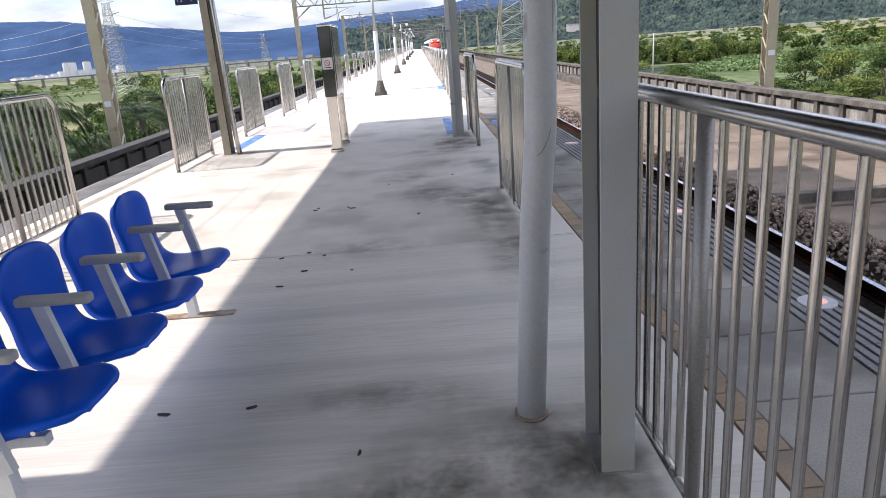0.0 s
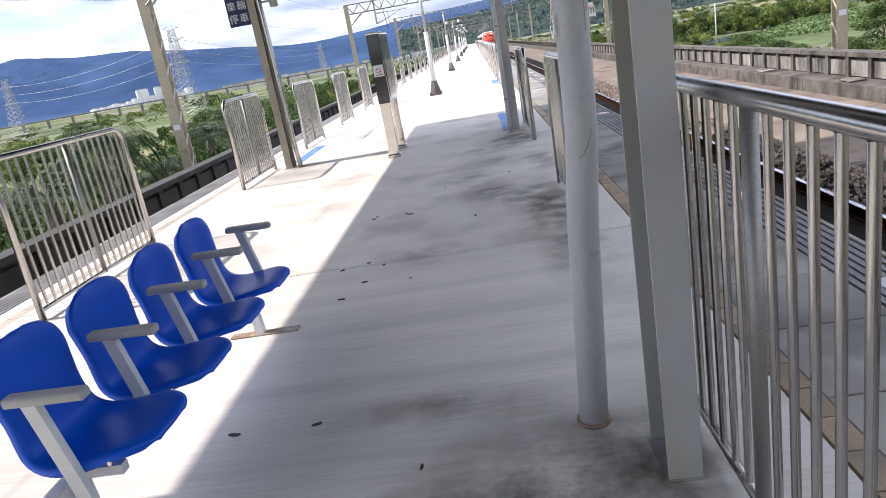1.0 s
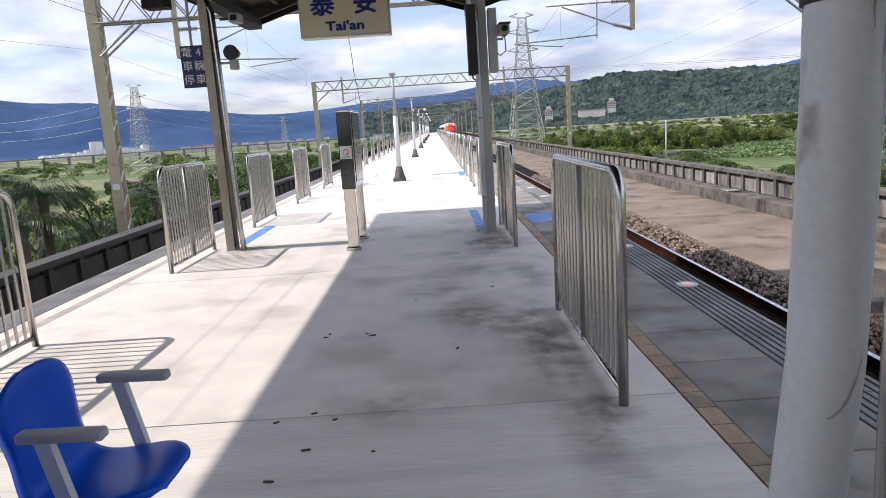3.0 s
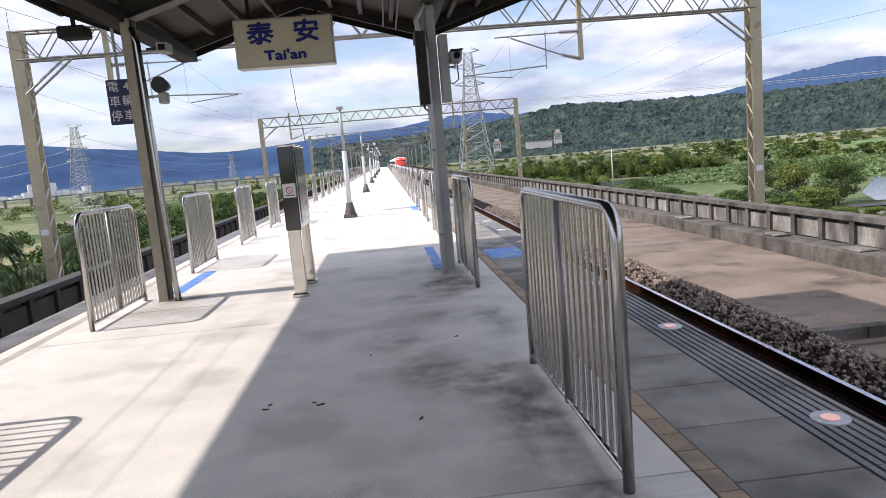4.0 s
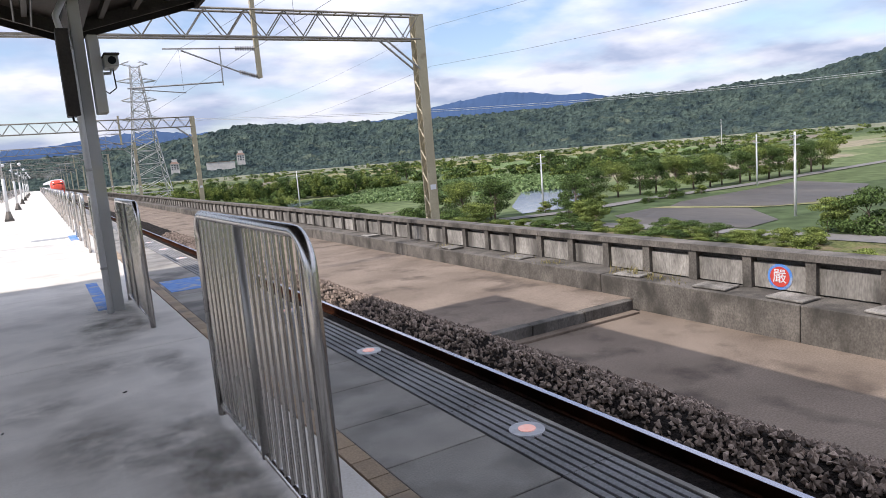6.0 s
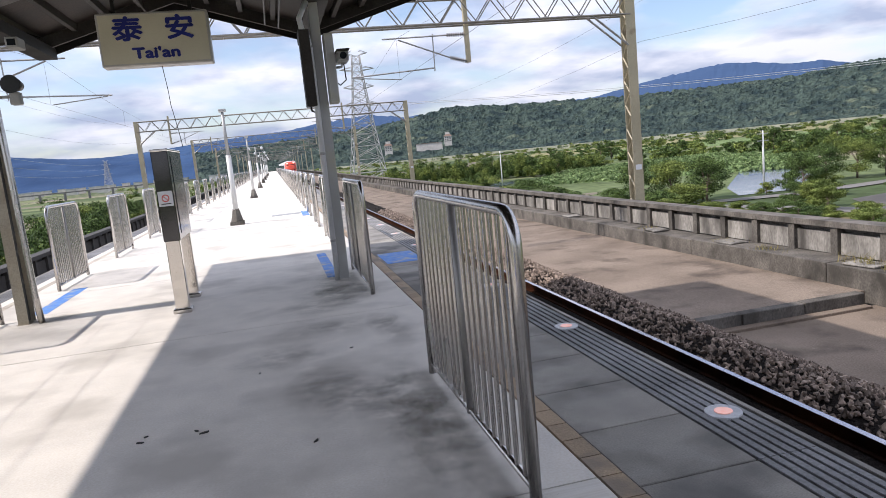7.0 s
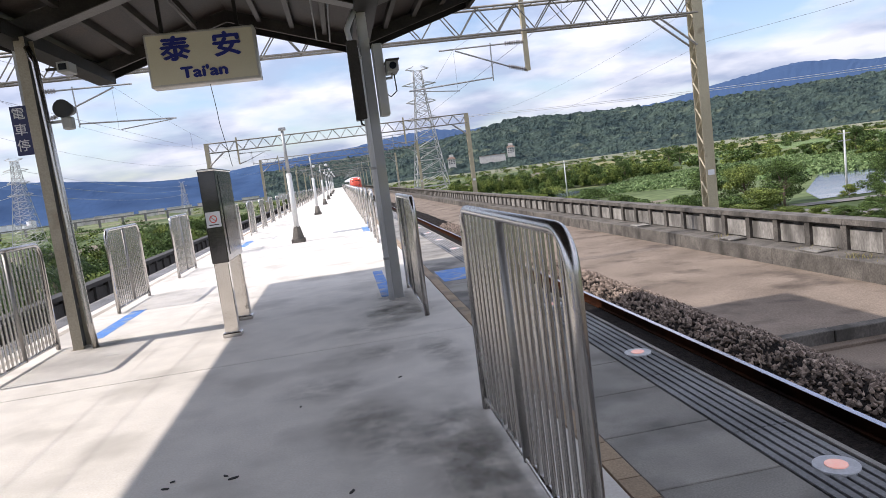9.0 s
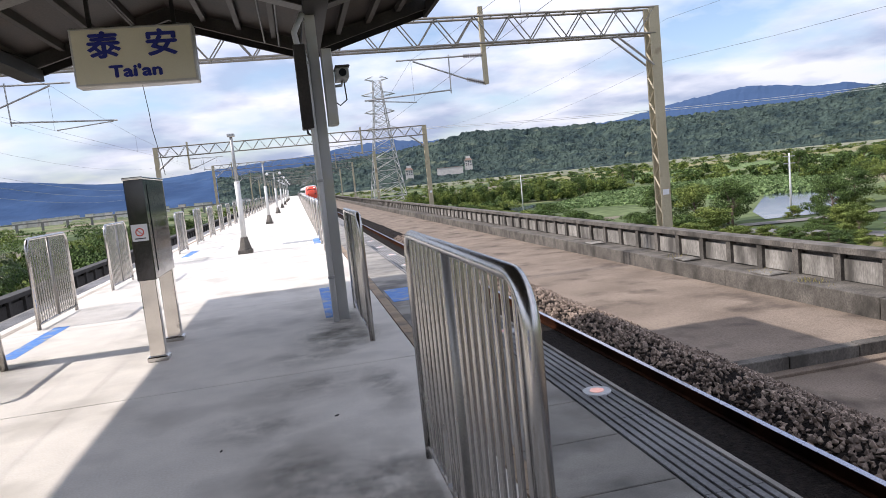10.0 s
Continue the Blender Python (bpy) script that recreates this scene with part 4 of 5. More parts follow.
# ---------------------------------------------------------------- distance: ground, hills
def land_material(name):
    m = bpy.data.materials.new(name)
    m.use_nodes = True
    t = m.node_tree
    N, K = t.nodes.new, t.links.new
    b = t.nodes["Principled BSDF"]
    b.inputs["Roughness"].default_value = 0.95
    b.inputs["Specular IOR Level"].default_value = 0.08
    geo, mp_ = N("ShaderNodeNewGeometry"), N("ShaderNodeMapping")
    mp_.inputs["Rotation"].default_value = (0, 0, 0.35)
    mp_.inputs["Scale"].default_value = (0.012, 0.03, 1)
    K(geo.outputs["Position"], mp_.inputs[0])
    vo, n = N("ShaderNodeTexVoronoi"), N("ShaderNodeTexNoise")
    vo.inputs["Scale"].default_value = 1.0
    vo.distance = "CHEBYCHEV"
    K(mp_.outputs[0], vo.inputs["Vector"])
    r = N("ShaderNodeValToRGB")
    r.color_ramp.interpolation = "CONSTANT"
    cols = ((0.0, (0.10, 0.130, 0.058)), (0.20, (0.185, 0.205, 0.105)), (0.40, (0.072, 0.100, 0.046)), (0.62, (0.27, 0.24, 0.165)), (0.70, (0.125, 0.160, 0.072)), (0.90, (0.20, 0.175, 0.135)))
    for i, (p, c) in enumerate(cols):
        e = r.color_ramp.elements[i] if i < 2 else r.color_ramp.elements.new(p)
        e.position, e.color = p, (*c, 1)
    sep = N("ShaderNodeSeparateColor")
    K(vo.outputs["Color"], sep.inputs[0]), K(sep.outputs[0], r.inputs[0])
    n.inputs["Scale"].default_value, n.inputs["Detail"].default_value = 0.35, 8
    K(geo.outputs["Position"], n.inputs["Vector"])
    mx = N("ShaderNodeMixRGB")
    mx.blend_type, mx.inputs[0].default_value = "OVERLAY", 0.8
    K(r.outputs[0], mx.inputs[1]), K(n.outputs["Fac"], mx.inputs[2]), K(mx.outputs[0], b.inputs["Base Color"])
    return m

M["land"] = land_material("field patchwork")
# Air haze is mixed into the ridge's colours as a pale blue lift.
M["forest"] = material("wooded hillside, haze tint in colour", (0.078, 0.108, 0.086), 0.95, second=(0.026, 0.043, 0.046), scale=0.035, fine=0.16, amount=0.9, bump=1.0, bump_dist=9.0, stain=(0.140, 0.165, 0.115), stain_scale=0.022, stain_edge=(0.60, 0.72), spec=0.08)
# Both far ranges carry painted haze: blue base colour plus a faint glow.
M["far_forest_haze"] = material("far wooded range, blue haze painted in", (0.04, 0.075, 0.15), 0.95, second=(0.025, 0.05, 0.11), scale=0.004, fine=0.012, amount=0.25, bump=0, emit=0.32, spec=0.05)
M["far_blue_haze"] = material("far mountains, blue haze painted in", (0.045, 0.078, 0.15), 0.95, second=(0.038, 0.068, 0.135), scale=0.002, fine=0.01, amount=0.08, bump=0, emit=0.32, spec=0.05)
M["asphalt"] = material("pale lane", (0.205, 0.195, 0.18), 0.9, scale=0.5, fine=8, amount=0.25)
M["water"] = material("still pond water", (0.10, 0.13, 0.15), 0.08, scale=0.3, fine=3, amount=0.2, bump=0.05)
M["paddy"] = material("wet bare paddy", (0.125, 0.112, 0.096), 0.5, second=(0.07, 0.064, 0.058), scale=0.3, fine=3, amount=0.35, stretch=(1, 0.15, 1), spec=0.08)
M["crop"] = material("leafy green crop", (0.260, 0.338, 0.143), 0.9, second=(0.111, 0.169, 0.065), scale=0.35, fine=1.3, amount=0.7, bump=1.0, bump_dist=0.6, stain=(0.065, 0.104, 0.046), stain_scale=0.9, stain_edge=(0.50, 0.60), spec=0.08)
M["straw"] = material("ripe field", (0.300, 0.270, 0.144), 0.9, second=(0.180, 0.186, 0.090), scale=0.12, fine=1.2, amount=0.4, stretch=(1, 0.3, 1), spec=0.08)
M["bank"] = material("dry grassy bank", (0.260, 0.260, 0.189), 0.9, second=(0.156, 0.169, 0.117), scale=0.05, fine=0.6, amount=0.4, spec=0.08)
M["leaf"] = material("broad leaves", (0.105, 0.155, 0.045), 0.6, second=(0.045, 0.075, 0.026), scale=0.5, fine=8, amount=0.3, bump=0, rand=0.7, by_island=True, spec=0.08)
M["leaf2"] = material("yellowish leaves", (0.20, 0.24, 0.062), 0.6, second=(0.09, 0.128, 0.036), scale=0.5, fine=8, amount=0.3, bump=0, rand=0.6, by_island=True, spec=0.08)
M["frond"] = material("palm fronds", (0.022, 0.05, 0.013), 0.45, second=(0.05, 0.085, 0.022), scale=0.6, fine=8, amount=0.25, bump=0, rand=0.7, by_island=True, spec=0.2)
M["bark"] = material("bark", (0.16, 0.12, 0.085), 0.9, scale=2, fine=20, amount=0.4, bump=0.5)
M["house_wall"] = material("pale house wall", (0.66, 0.62, 0.57), 0.8, scale=0.3, fine=3, amount=0.2)
M["house_roof"] = material("brown roof", (0.24, 0.165, 0.13), 0.8, scale=0.5, fine=4, amount=0.25)
M["window_dark"] = material("dark window", (0.03, 0.04, 0.05), 0.2, scale=1)

G = -9.0
bm = bmesh.new()
bm.faces.new([bm.verts.new(p) for p in ((-3400, -3400, G), (3400, -3400, G), (3400, 3400, G), (-3400, 3400, G))])
structure("ground", bm, M["land"], "flat farmland in green and tan patches reaching the hills", "ground")

def hills(name, ctrl, r0, r1, az_step, n_r, mat, label, rough, bumps, seed, crest=0.8):
    az = np.arange(ctrl[0][0], ctrl[-1][0] + 0.001, az_step)
    el = np.interp(az, [c[0] for c in ctrl], [c[1] for c in ctrl])
    rng = np.random.default_rng(seed)
    verts = []
    for j in range(n_r):
        f = j / (n_r - 1)
        r = r0 + (r1 - r0) * f
        for a, e in zip(az, el):
            top = (r0 + (r1 - r0) * crest) * math.tan(radians(e)) + 1.4 - G
            s = min(f / crest, 1.0)
            s = s * s * (3 - 2 * s) if f <= crest else 1 - 0.35 * ((f - crest) / (1 - crest)) ** 2
            x, y = polar(a, r)
            nz = noise.fractal((x * 0.004 + seed, y * 0.004, 0.3), 1.0, 2.0, 5)
            z = (top - 1.1 * bumps) * s * (1 + rough * nz * (0.1 + 0.9 * min(1, abs(f - crest) / 0.3)) * (1 if f < crest else 0.2)) + (bumps * (1 + noise.noise((x * 0.07, y * 0.07, 1.7)) + 0.5 * noise.noise((x * 0.2, y * 0.2, 4.1))) + 0.3 * bumps * rng.random()) * min(1, f * 8)
            verts.append((x, y, G - 2 + max(z, 0)))
    n = len(az)
    faces = [(j * n + i, j * n + i + 1, (j + 1) * n + i + 1, (j + 1) * n + i) for j in range(n_r - 1) for i in range(n - 1)]
    me = bpy.data.meshes.new(name)
    me.from_pydata(verts, [], faces)
    me.materials.append(mat)
    return tagged(new(name, me), label, "hills", "", "structure")

hills("hill_wooded_east", ((-6, 1.6), (0, 1.9), (4, 2.1), (9, 2.55), (13, 2.85), (16, 2.9), (19, 3.05), (23, 3.2), (26, 2.95), (32, 2.85), (41, 2.9), (47, 3.0), (54, 3.2), (58, 3.5), (61, 4.0), (66, 4.6), (80, 5.0), (100, 4)),
      900, 1500, 0.14, 72, M["forest"], "long wooded green ridge", 0.45, 6.5, 3)
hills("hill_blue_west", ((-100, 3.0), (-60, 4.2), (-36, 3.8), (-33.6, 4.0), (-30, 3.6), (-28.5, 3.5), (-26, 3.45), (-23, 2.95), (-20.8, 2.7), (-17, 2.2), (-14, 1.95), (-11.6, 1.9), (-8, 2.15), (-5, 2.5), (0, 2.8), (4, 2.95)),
      1900, 2800, 0.22, 60, M["far_forest_haze"], "long wooded range beyond the plain, tinted blue-green for haze", 0.22, 1.0, 11)
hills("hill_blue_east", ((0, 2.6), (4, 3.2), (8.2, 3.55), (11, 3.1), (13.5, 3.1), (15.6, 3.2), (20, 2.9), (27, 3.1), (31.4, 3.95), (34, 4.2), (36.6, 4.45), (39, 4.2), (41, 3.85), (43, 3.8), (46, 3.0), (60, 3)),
      2300, 3000, 0.25, 14, M["far_blue_haze"], "distant mountains, tinted blue and glowing faintly for haze", 0.06, 3.5, 21)

# fields, lanes and pond beyond the viaduct
def patch(name, pts, dz, mat, label, cat):
    bm = bmesh.new()
    bm.faces.new([bm.verts.new((x, y, G + dz)) for x, y in pts])
    return structure(name, bm, mat, label, cat)

patch("field_crop", ((57, 158), (75, 139), (105, 117), (150, 165), (196, 218), (150, 232), (84, 201)), 0.05, M["crop"], "bright green vegetable field", "field")
patch("field_crop_far", ((150, 300), (330, 260), (400, 330), (200, 400)), 0.05, M["crop"], "green field strip", "field")
patch("field_straw", ((-62, 80), (-30, 76), (-28, 150), (-75, 160)), 0.06, M["straw"], "ripe yellow field", "field")
patch("field_straw_east", ((150, 420), (420, 400), (520, 520), (220, 560)), 0.06, M["straw"], "pale ripe field", "field")
patch("pond", ((64, 86.5), (77, 84.5), (96, 108), (109, 133), (107, 141), (70.5, 98)), 0.08, M["water"], "still grey pond", "pond")
M["weeds"] = material("weedy verge", (0.175, 0.185, 0.075), 0.9, second=(0.085, 0.10, 0.04), scale=0.35, fine=3.5, amount=0.6, bump=1.0, bump_dist=0.3, stain=(0.20, 0.165, 0.095), stain_scale=0.5, stain_edge=(0.5, 0.62), spec=0.08)
patch("verge_weeds", ((22, 110), (48, 88), (52, 81), (57.2, 63), (58.5, 45.5), (60.2, 5), (62, -30), (22, -30)), 0.07, M["weeds"], "weedy yellow-green verge below the viaduct", "verge")
patch("water_strip", ((47, 158), (66, 178), (69, 186), (49, 176)), 0.08, M["water"], "narrow grey irrigation pond", "pond")
patch("field_verge", ((75.3, 71.3), (77.7, 70.3), (81.6, 56), (91, 52), (89, 49), (79.4, 57.6)), 0.10, M["straw"], "yellow-green grassy verge between paddies", "field")
patch("field_paddy", ((61, 60), (66.5, 69.5), (75, 71), (79, 58), (70, 48), (63, 47)), 0.08, M["paddy"], "wet bare paddy field", "field")
patch("field_paddy_east", ((78, 70), (84, 73), (118, 75), (112, 60), (92, 52), (82, 56)), 0.08, M["paddy"], "wet bare paddy field", "field")
bm = bmesh.new()
for (xa, ya), (xb, yb) in zip(((52, 84), (59, 63), (60.3, 45.5), (62, 5)), ((59, 63), (60.3, 45.5), (62, 5), (64, -30))):
    bm.faces.new([bm.verts.new(p) for p in ((xa - 1.7, ya, G + 0.12), (xa + 1.7, ya + 0.6, G + 0.12), (xb + 1.7, yb + 0.6, G + 0.12), (xb - 1.7, yb, G + 0.12))])
for (xa, ya), (xb, yb) in zip(((48, 86), (61, 82), (69, 80), (87, 81.5), (110, 80.5)), (((61, 82), (69, 80), (87, 81.5), (110, 80.5), (260, 92)))):
    bm.faces.new([bm.verts.new(p) for p in ((xa, ya - 1.6, G + 0.13), (xb, yb - 1.6, G + 0.13), (xb, yb + 1.6, G + 0.13), (xa, ya + 1.6, G + 0.13))])
structure("lane", bm, M["asphalt"], "pale narrow farm lane", "road")

# distant embankment road below the wooded ridge
bm = bmesh.new()
for k in range(60):
    a, b = -2 + k * 1.2, -2 + (k + 1) * 1.2
    (xa, ya), (xb, yb) = polar(a, 780), polar(b, 780)
    (xc, yc), (xd, yd) = polar(a, 800), polar(b, 800)
    bm.faces.new([bm.verts.new(p) for p in ((xa, ya, G), (xb, yb, G), (xd, yd, G + 3.5), (xc, yc, G + 3.5))])
structure("far_embankment", bm, M["bank"], "pale grassy river embankment", "embankment")
bm = bmesh.new()
for k in range(24):
    a, b = -44 + k * 1.6, -44 + (k + 1) * 1.6
    (xa, ya), (xb, yb) = polar(a, 620), polar(b, 620)
    bm.faces.new([bm.verts.new(p) for p in ((xa, ya, -3.1), (xb, yb, -3.1), (xb, yb, -2.1), (xa, ya, -2.1))])
    box(bm, xa - 0.8, xa + 0.8, ya - 0.8, ya + 0.8, G, -3.1)
structure("far_viaduct", bm, M["asphalt"], "distant concrete road viaduct", "viaduct")


# ---------------------------------------------------------------- vegetation
def leaf_mesh(name, clumps, n, size, mat, seed):
    """Small folded leaves spread over clumps (x, y, z, rx, rz)."""
    rng = np.random.default_rng(seed)
    vs, fs = [], []
    for cx, cy, cz, rx, rz_ in clumps:
        for _ in range(n):
            d = rng.normal(size=3)
            d /= np.linalg.norm(d)
            rr = rng.random() ** 0.35
            p = np.array((cx, cy, cz)) + d * (rx, rx, rz_) * rr
            u = rng.normal(size=3)
            u /= np.linalg.norm(u)
            v = np.cross(u, d + 0.3 * rng.normal(size=3))
            v /= np.linalg.norm(v) + 1e-6
            s = size * (0.6 + 0.8 * rng.random())
            k = len(vs)
            vs += [tuple(p - u * s * 0.5), tuple(p + v * s * 0.32), tuple(p + u * s * 0.5), tuple(p - v * s * 0.32)]
            fs.append((k, k + 1, k + 2, k + 3))
    me = bpy.data.meshes.new(name)
    me.from_pydata(vs, [], fs)
    me.materials.append(mat)
    return me

def tree(seed, h, spread, leaf, label, n=520, size=0.24, low=0.2):
    rng = random.Random(seed)
    root = thing("tree", label, "tree", group="trees")
    bm = bmesh.new()
    cyl(bm, (0, 0, -0.2), (0.1, 0, h * 0.45), h * 0.028, 8, h * 0.016)
    clumps = []
    for k in range(13):
        a, f = rng.random() * 6.28, rng.random()
        r = spread * (0.25 + 0.6 * rng.random()) * (1 - 0.45 * f)
        p = (r * math.cos(a), r * math.sin(a), h * (low + (0.86 - low) * f))
        clumps.append((*p, spread * (0.26 + 0.2 * rng.random()), h * (0.09 + 0.07 * rng.random())))
        cyl(bm, (0.05, 0, h * (0.25 + 0.2 * f)), (p[0] * 0.8, p[1] * 0.8, p[2]), h * 0.009, 5, h * 0.003)
    clumps.append((0.1, 0, h * 0.88, spread * 0.35, h * 0.11))
    part("trunk", bm, M["bark"], root, "brown trunk and limbs")
    part("crown", leaf_mesh("crown", clumps, n, size, leaf, seed), None, root, "leafy crown")
    return root

kinds = [tree(1, 8, 4.4, M["leaf"], "broad leafy green tree beside the fields"), tree(2, 7, 4.8, M["leaf2"], "spreading yellow-green tree beside the fields"),
         tree(3, 9, 4.0, M["leaf"], "tall dark green tree beside the fields"), tree(4, 4.2, 3.4, M["leaf2"], "low bright green shrub", 460, 0.21, 0.1),
         tree(5, 5, 4.2, M["leaf"], "low dark green thicket", 460, 0.24, 0.08)]
places = ((0, 56, 82.5, 0.86), (1, 53, 86, 0.95), (2, 58.5, 87, 0.72), (0, 51, 91, 0.9), (0, 65.2, 75.6, 0.8), (3, 68, 75.2, 0.8), (2, 73, 86.2, 0.5), (3, 66.2, 83.6, 0.45), (0, 84, 92, 0.8), (1, 88.5, 90.5, 0.9), (0, 92.5, 89, 0.82), (2, 96, 88.5, 0.72),
          (1, 99.5, 87, 0.95), (0, 103, 86, 0.85), (1, 107, 85.5, 0.95), (2, 111, 86, 0.7), (0, 115, 85, 0.85), (1, 119.5, 86, 1.0), (0, 124, 85, 0.9), (1, 129, 86, 1.0), (0, 134, 85, 0.9), (2, 140, 86, 0.8), (1, 146, 87, 1.0), (4, 88.5, 79, 0.6),
          (3, 59, 66, 0.85), (3, 57.2, 63.2, 0.7), (4, 61.2, 72.5, 0.55), (4, 70, 76, 0.4), (4, 82, 77.5, 0.4), (3, 95, 78, 0.4), (4, 65, 36, 0.9), (0, 67, 33, 0.62), (3, 63.8, 39, 0.8), (4, 69, 29, 1.0), (2, 156, 190, 0.95), (0, 159, 193, 0.9),
          (0, 196, 206, 0.9), (1, 202, 205, 0.9), (2, 208, 207, 0.75), (0, 214, 204, 0.85), (2, 84, 196, 0.8), (0, 77, 201, 0.85), (0, 134, 266, 1.0), (2, 140, 268, 0.9))
used = set()
for k, x, y, s in places:
    m = pose(x, y, G, 0, 0, (x * 37) % 360)
    if k in used:
        o = copy_thing(kinds[k], m)
    else:
        o = kinds[k]
        o.matrix_basis = m
        used.add(k)
    o.scale = (s, s, s * (0.95 + 0.1 * ((x * 7) % 1)))
rng = random.Random(9)
spots = []
for i in range(190):
    # scattered trees and orchards across the eastern plain
    az, r = rng.uniform(3, 68), rng.choice((330, 400, 480, 600, 700, 760)) * rng.uniform(0.95, 1.05)
    x, y = polar(az, r)
    spots.append((x, y, rng.choice((2, 2.5, 3, 3.5, 5)), rng.uniform(2.5, 6.0)))
for i in range(90):
    az, r = rng.uniform(-54, -4), rng.choice((160, 220, 300, 400, 520)) * rng.uniform(0.9, 1.1)
    spots.append((*polar(az, r), rng.choice((3.5, 4.5, 6)), rng.uniform(4, 8)))
for i in range(210):
    # dark groves on the near western plain
    az, r = rng.uniform(-56, -10), rng.choice((32, 42, 55, 70, 90, 120, 160)) * rng.uniform(0.9, 1.1)
    spots.append((*polar(az, r), rng.uniform(2.5, 6.2) if r > 50 else rng.uniform(3.5, 6.8), rng.uniform(1.6, 3.2)))
for az0, r0, az1, r1, n, h in ((9, 236, 23, 206, 70, 6.0), (10, 262, 27, 250, 22, 5.5), (13, 190, 17.5, 172, 16, 3.2), (19, 226, 27, 232, 26, 5.4), (36, 246, 48, 236, 12, 4.2), (28, 265, 36, 262, 12, 4.0), (40, 215, 52, 190, 22, 4.6), (12, 330, 60, 340, 34, 2.6), (6, 430, 62, 470, 44, 3.2),
                               (20, 560, 64, 600, 44, 3.6), (4, 700, 66, 730, 60, 4.5)):
    # hedge rows
    for k in range(n):
        f = (k + rng.uniform(-0.4, 0.4)) / n
        spots.append((*polar(az0 + (az1 - az0) * f, r0 + (r1 - r0) * f + rng.uniform(-3, 3)), h * rng.uniform(0.5, 1.3), rng.uniform(1.5, 4.0) * (r0 / 200) ** 0.5))
# broad-leaved crop standing in rows on the bright field
M["crop_leaf"] = material("pale crop leaves", (0.21, 0.28, 0.12), 0.7, second=(0.10, 0.16, 0.06), scale=0.4, fine=6, amount=0.3, bump=0, rand=0.5, by_island=True, spec=0.1)
crop = []
for i in range(60):
    for k in range(70):
        u, v = (i + rng.uniform(-.3, .3)) / 60, (k + rng.uniform(-.4, .4)) / 70
        crop.append(((57 + 48 * v) * (1 - u) + (95 + 101 * v) * u, (158 - 41 * v) * (1 - u) + (208 + 10 * v) * u, G + 0.35, 0.6, 0.3))
tagged(new("crop_plants", leaf_mesh("crop_plants", crop, 7, 0.85, M["crop_leaf"], 77)), "rows of pale green broad-leaved crop plants", "crop", "", "stuff")

def far_woods(name, picks, mat, seed, n=40, size=0.8):
    r_ = random.Random(seed)
    clumps = []
    for x, y, h, w_ in picks:
        for k in range(9):
            clumps.append((x + r_.uniform(-w_, w_) * 0.8, y + r_.uniform(-w_, w_) * 0.8, G + h * r_.uniform(0.2, 0.85), w_ * 0.38, h * 0.2))
    ob = new(name, leaf_mesh(name, clumps, n, size, mat, seed))
    tagged(ob, "distant hedgerows and orchard trees on the plain", "trees", "", "stuff")
near_ = [p for p in spots if p[0] ** 2 + p[1] ** 2 < 240 ** 2]
far_ = [p for p in spots if p[0] ** 2 + p[1] ** 2 >= 240 ** 2]
far_woods("far_trees", far_[0::2], M["leaf"], 31)
far_woods("far_trees", far_[1::2], M["leaf2"], 32)
far_woods("hedge_trees", near_[0::2], M["leaf"], 33, 110, 0.42)
far_woods("hedge_trees", near_[1::2], M["leaf2"], 34, 110, 0.42)
for i in range(60):
    # undergrowth close outside the eastern parapet
    y = 18 + 2.1 * i + rng.uniform(-1, 1)
    o = copy_thing(kinds[rng.choice((3, 4))], pose(rng.uniform(33, 52) * (1 if y < 70 else 0.9), y * 1.15, G, 0, 0, rng.random() * 360))
    s = rng.uniform(0.5, 0.95) * (0.5 if y < 62 else 0.9)
    o.scale = (s * 1.3, s * 1.3, s)
for i in range(46):
    # low weeds and bushes between the viaduct and the lane
    y = 34 + 1.15 * i + rng.uniform(-1, 1)
    o = copy_thing(kinds[rng.choice((3, 3, 4))], pose((57.4 if y < 63 else 57.4 - 0.27 * (y - 63)) - rng.uniform(0.6, 7), y, G, 0, 0, rng.random() * 360))
    s = rng.uniform(0.18, 0.42)
    o.scale = (s * 1.4, s * 1.4, s)
for i in range(64):
    # trees on the western side, their tops below the platform
    y = 9 + 2.0 * i + rng.uniform(-1, 1)
    x = -rng.uniform(11, 17) - 0.12 * y * rng.random()
    o = copy_thing(kinds[rng.choice((0, 2, 4, 3))], pose(x, y, G, 0, 0, rng.random() * 360))
    o.scale = (1.0, 1.0, 1.0)
    hh = {0: 8, 2: 9, 4: 5, 3: 4.2}[kinds.index(next(kk for kk in kinds if kk.children[0].data == o.children[0].data))]
    s = rng.uniform(5.4, 8.3) / hh
    o.scale = (min(s, 1.2), min(s, 1.2), s)


for i in range(26):
    y = 8 + 1.5 * i + rng.uniform(-0.6, 0.6)
    o = copy_thing(kinds[rng.choice((4, 4, 3))], pose(-rng.uniform(9.6, 13.0), y, G, 0, 0, rng.random() * 360))
    s = rng.uniform(7.0, 8.3) / 5
    o.scale = (0.8, 0.8, s)

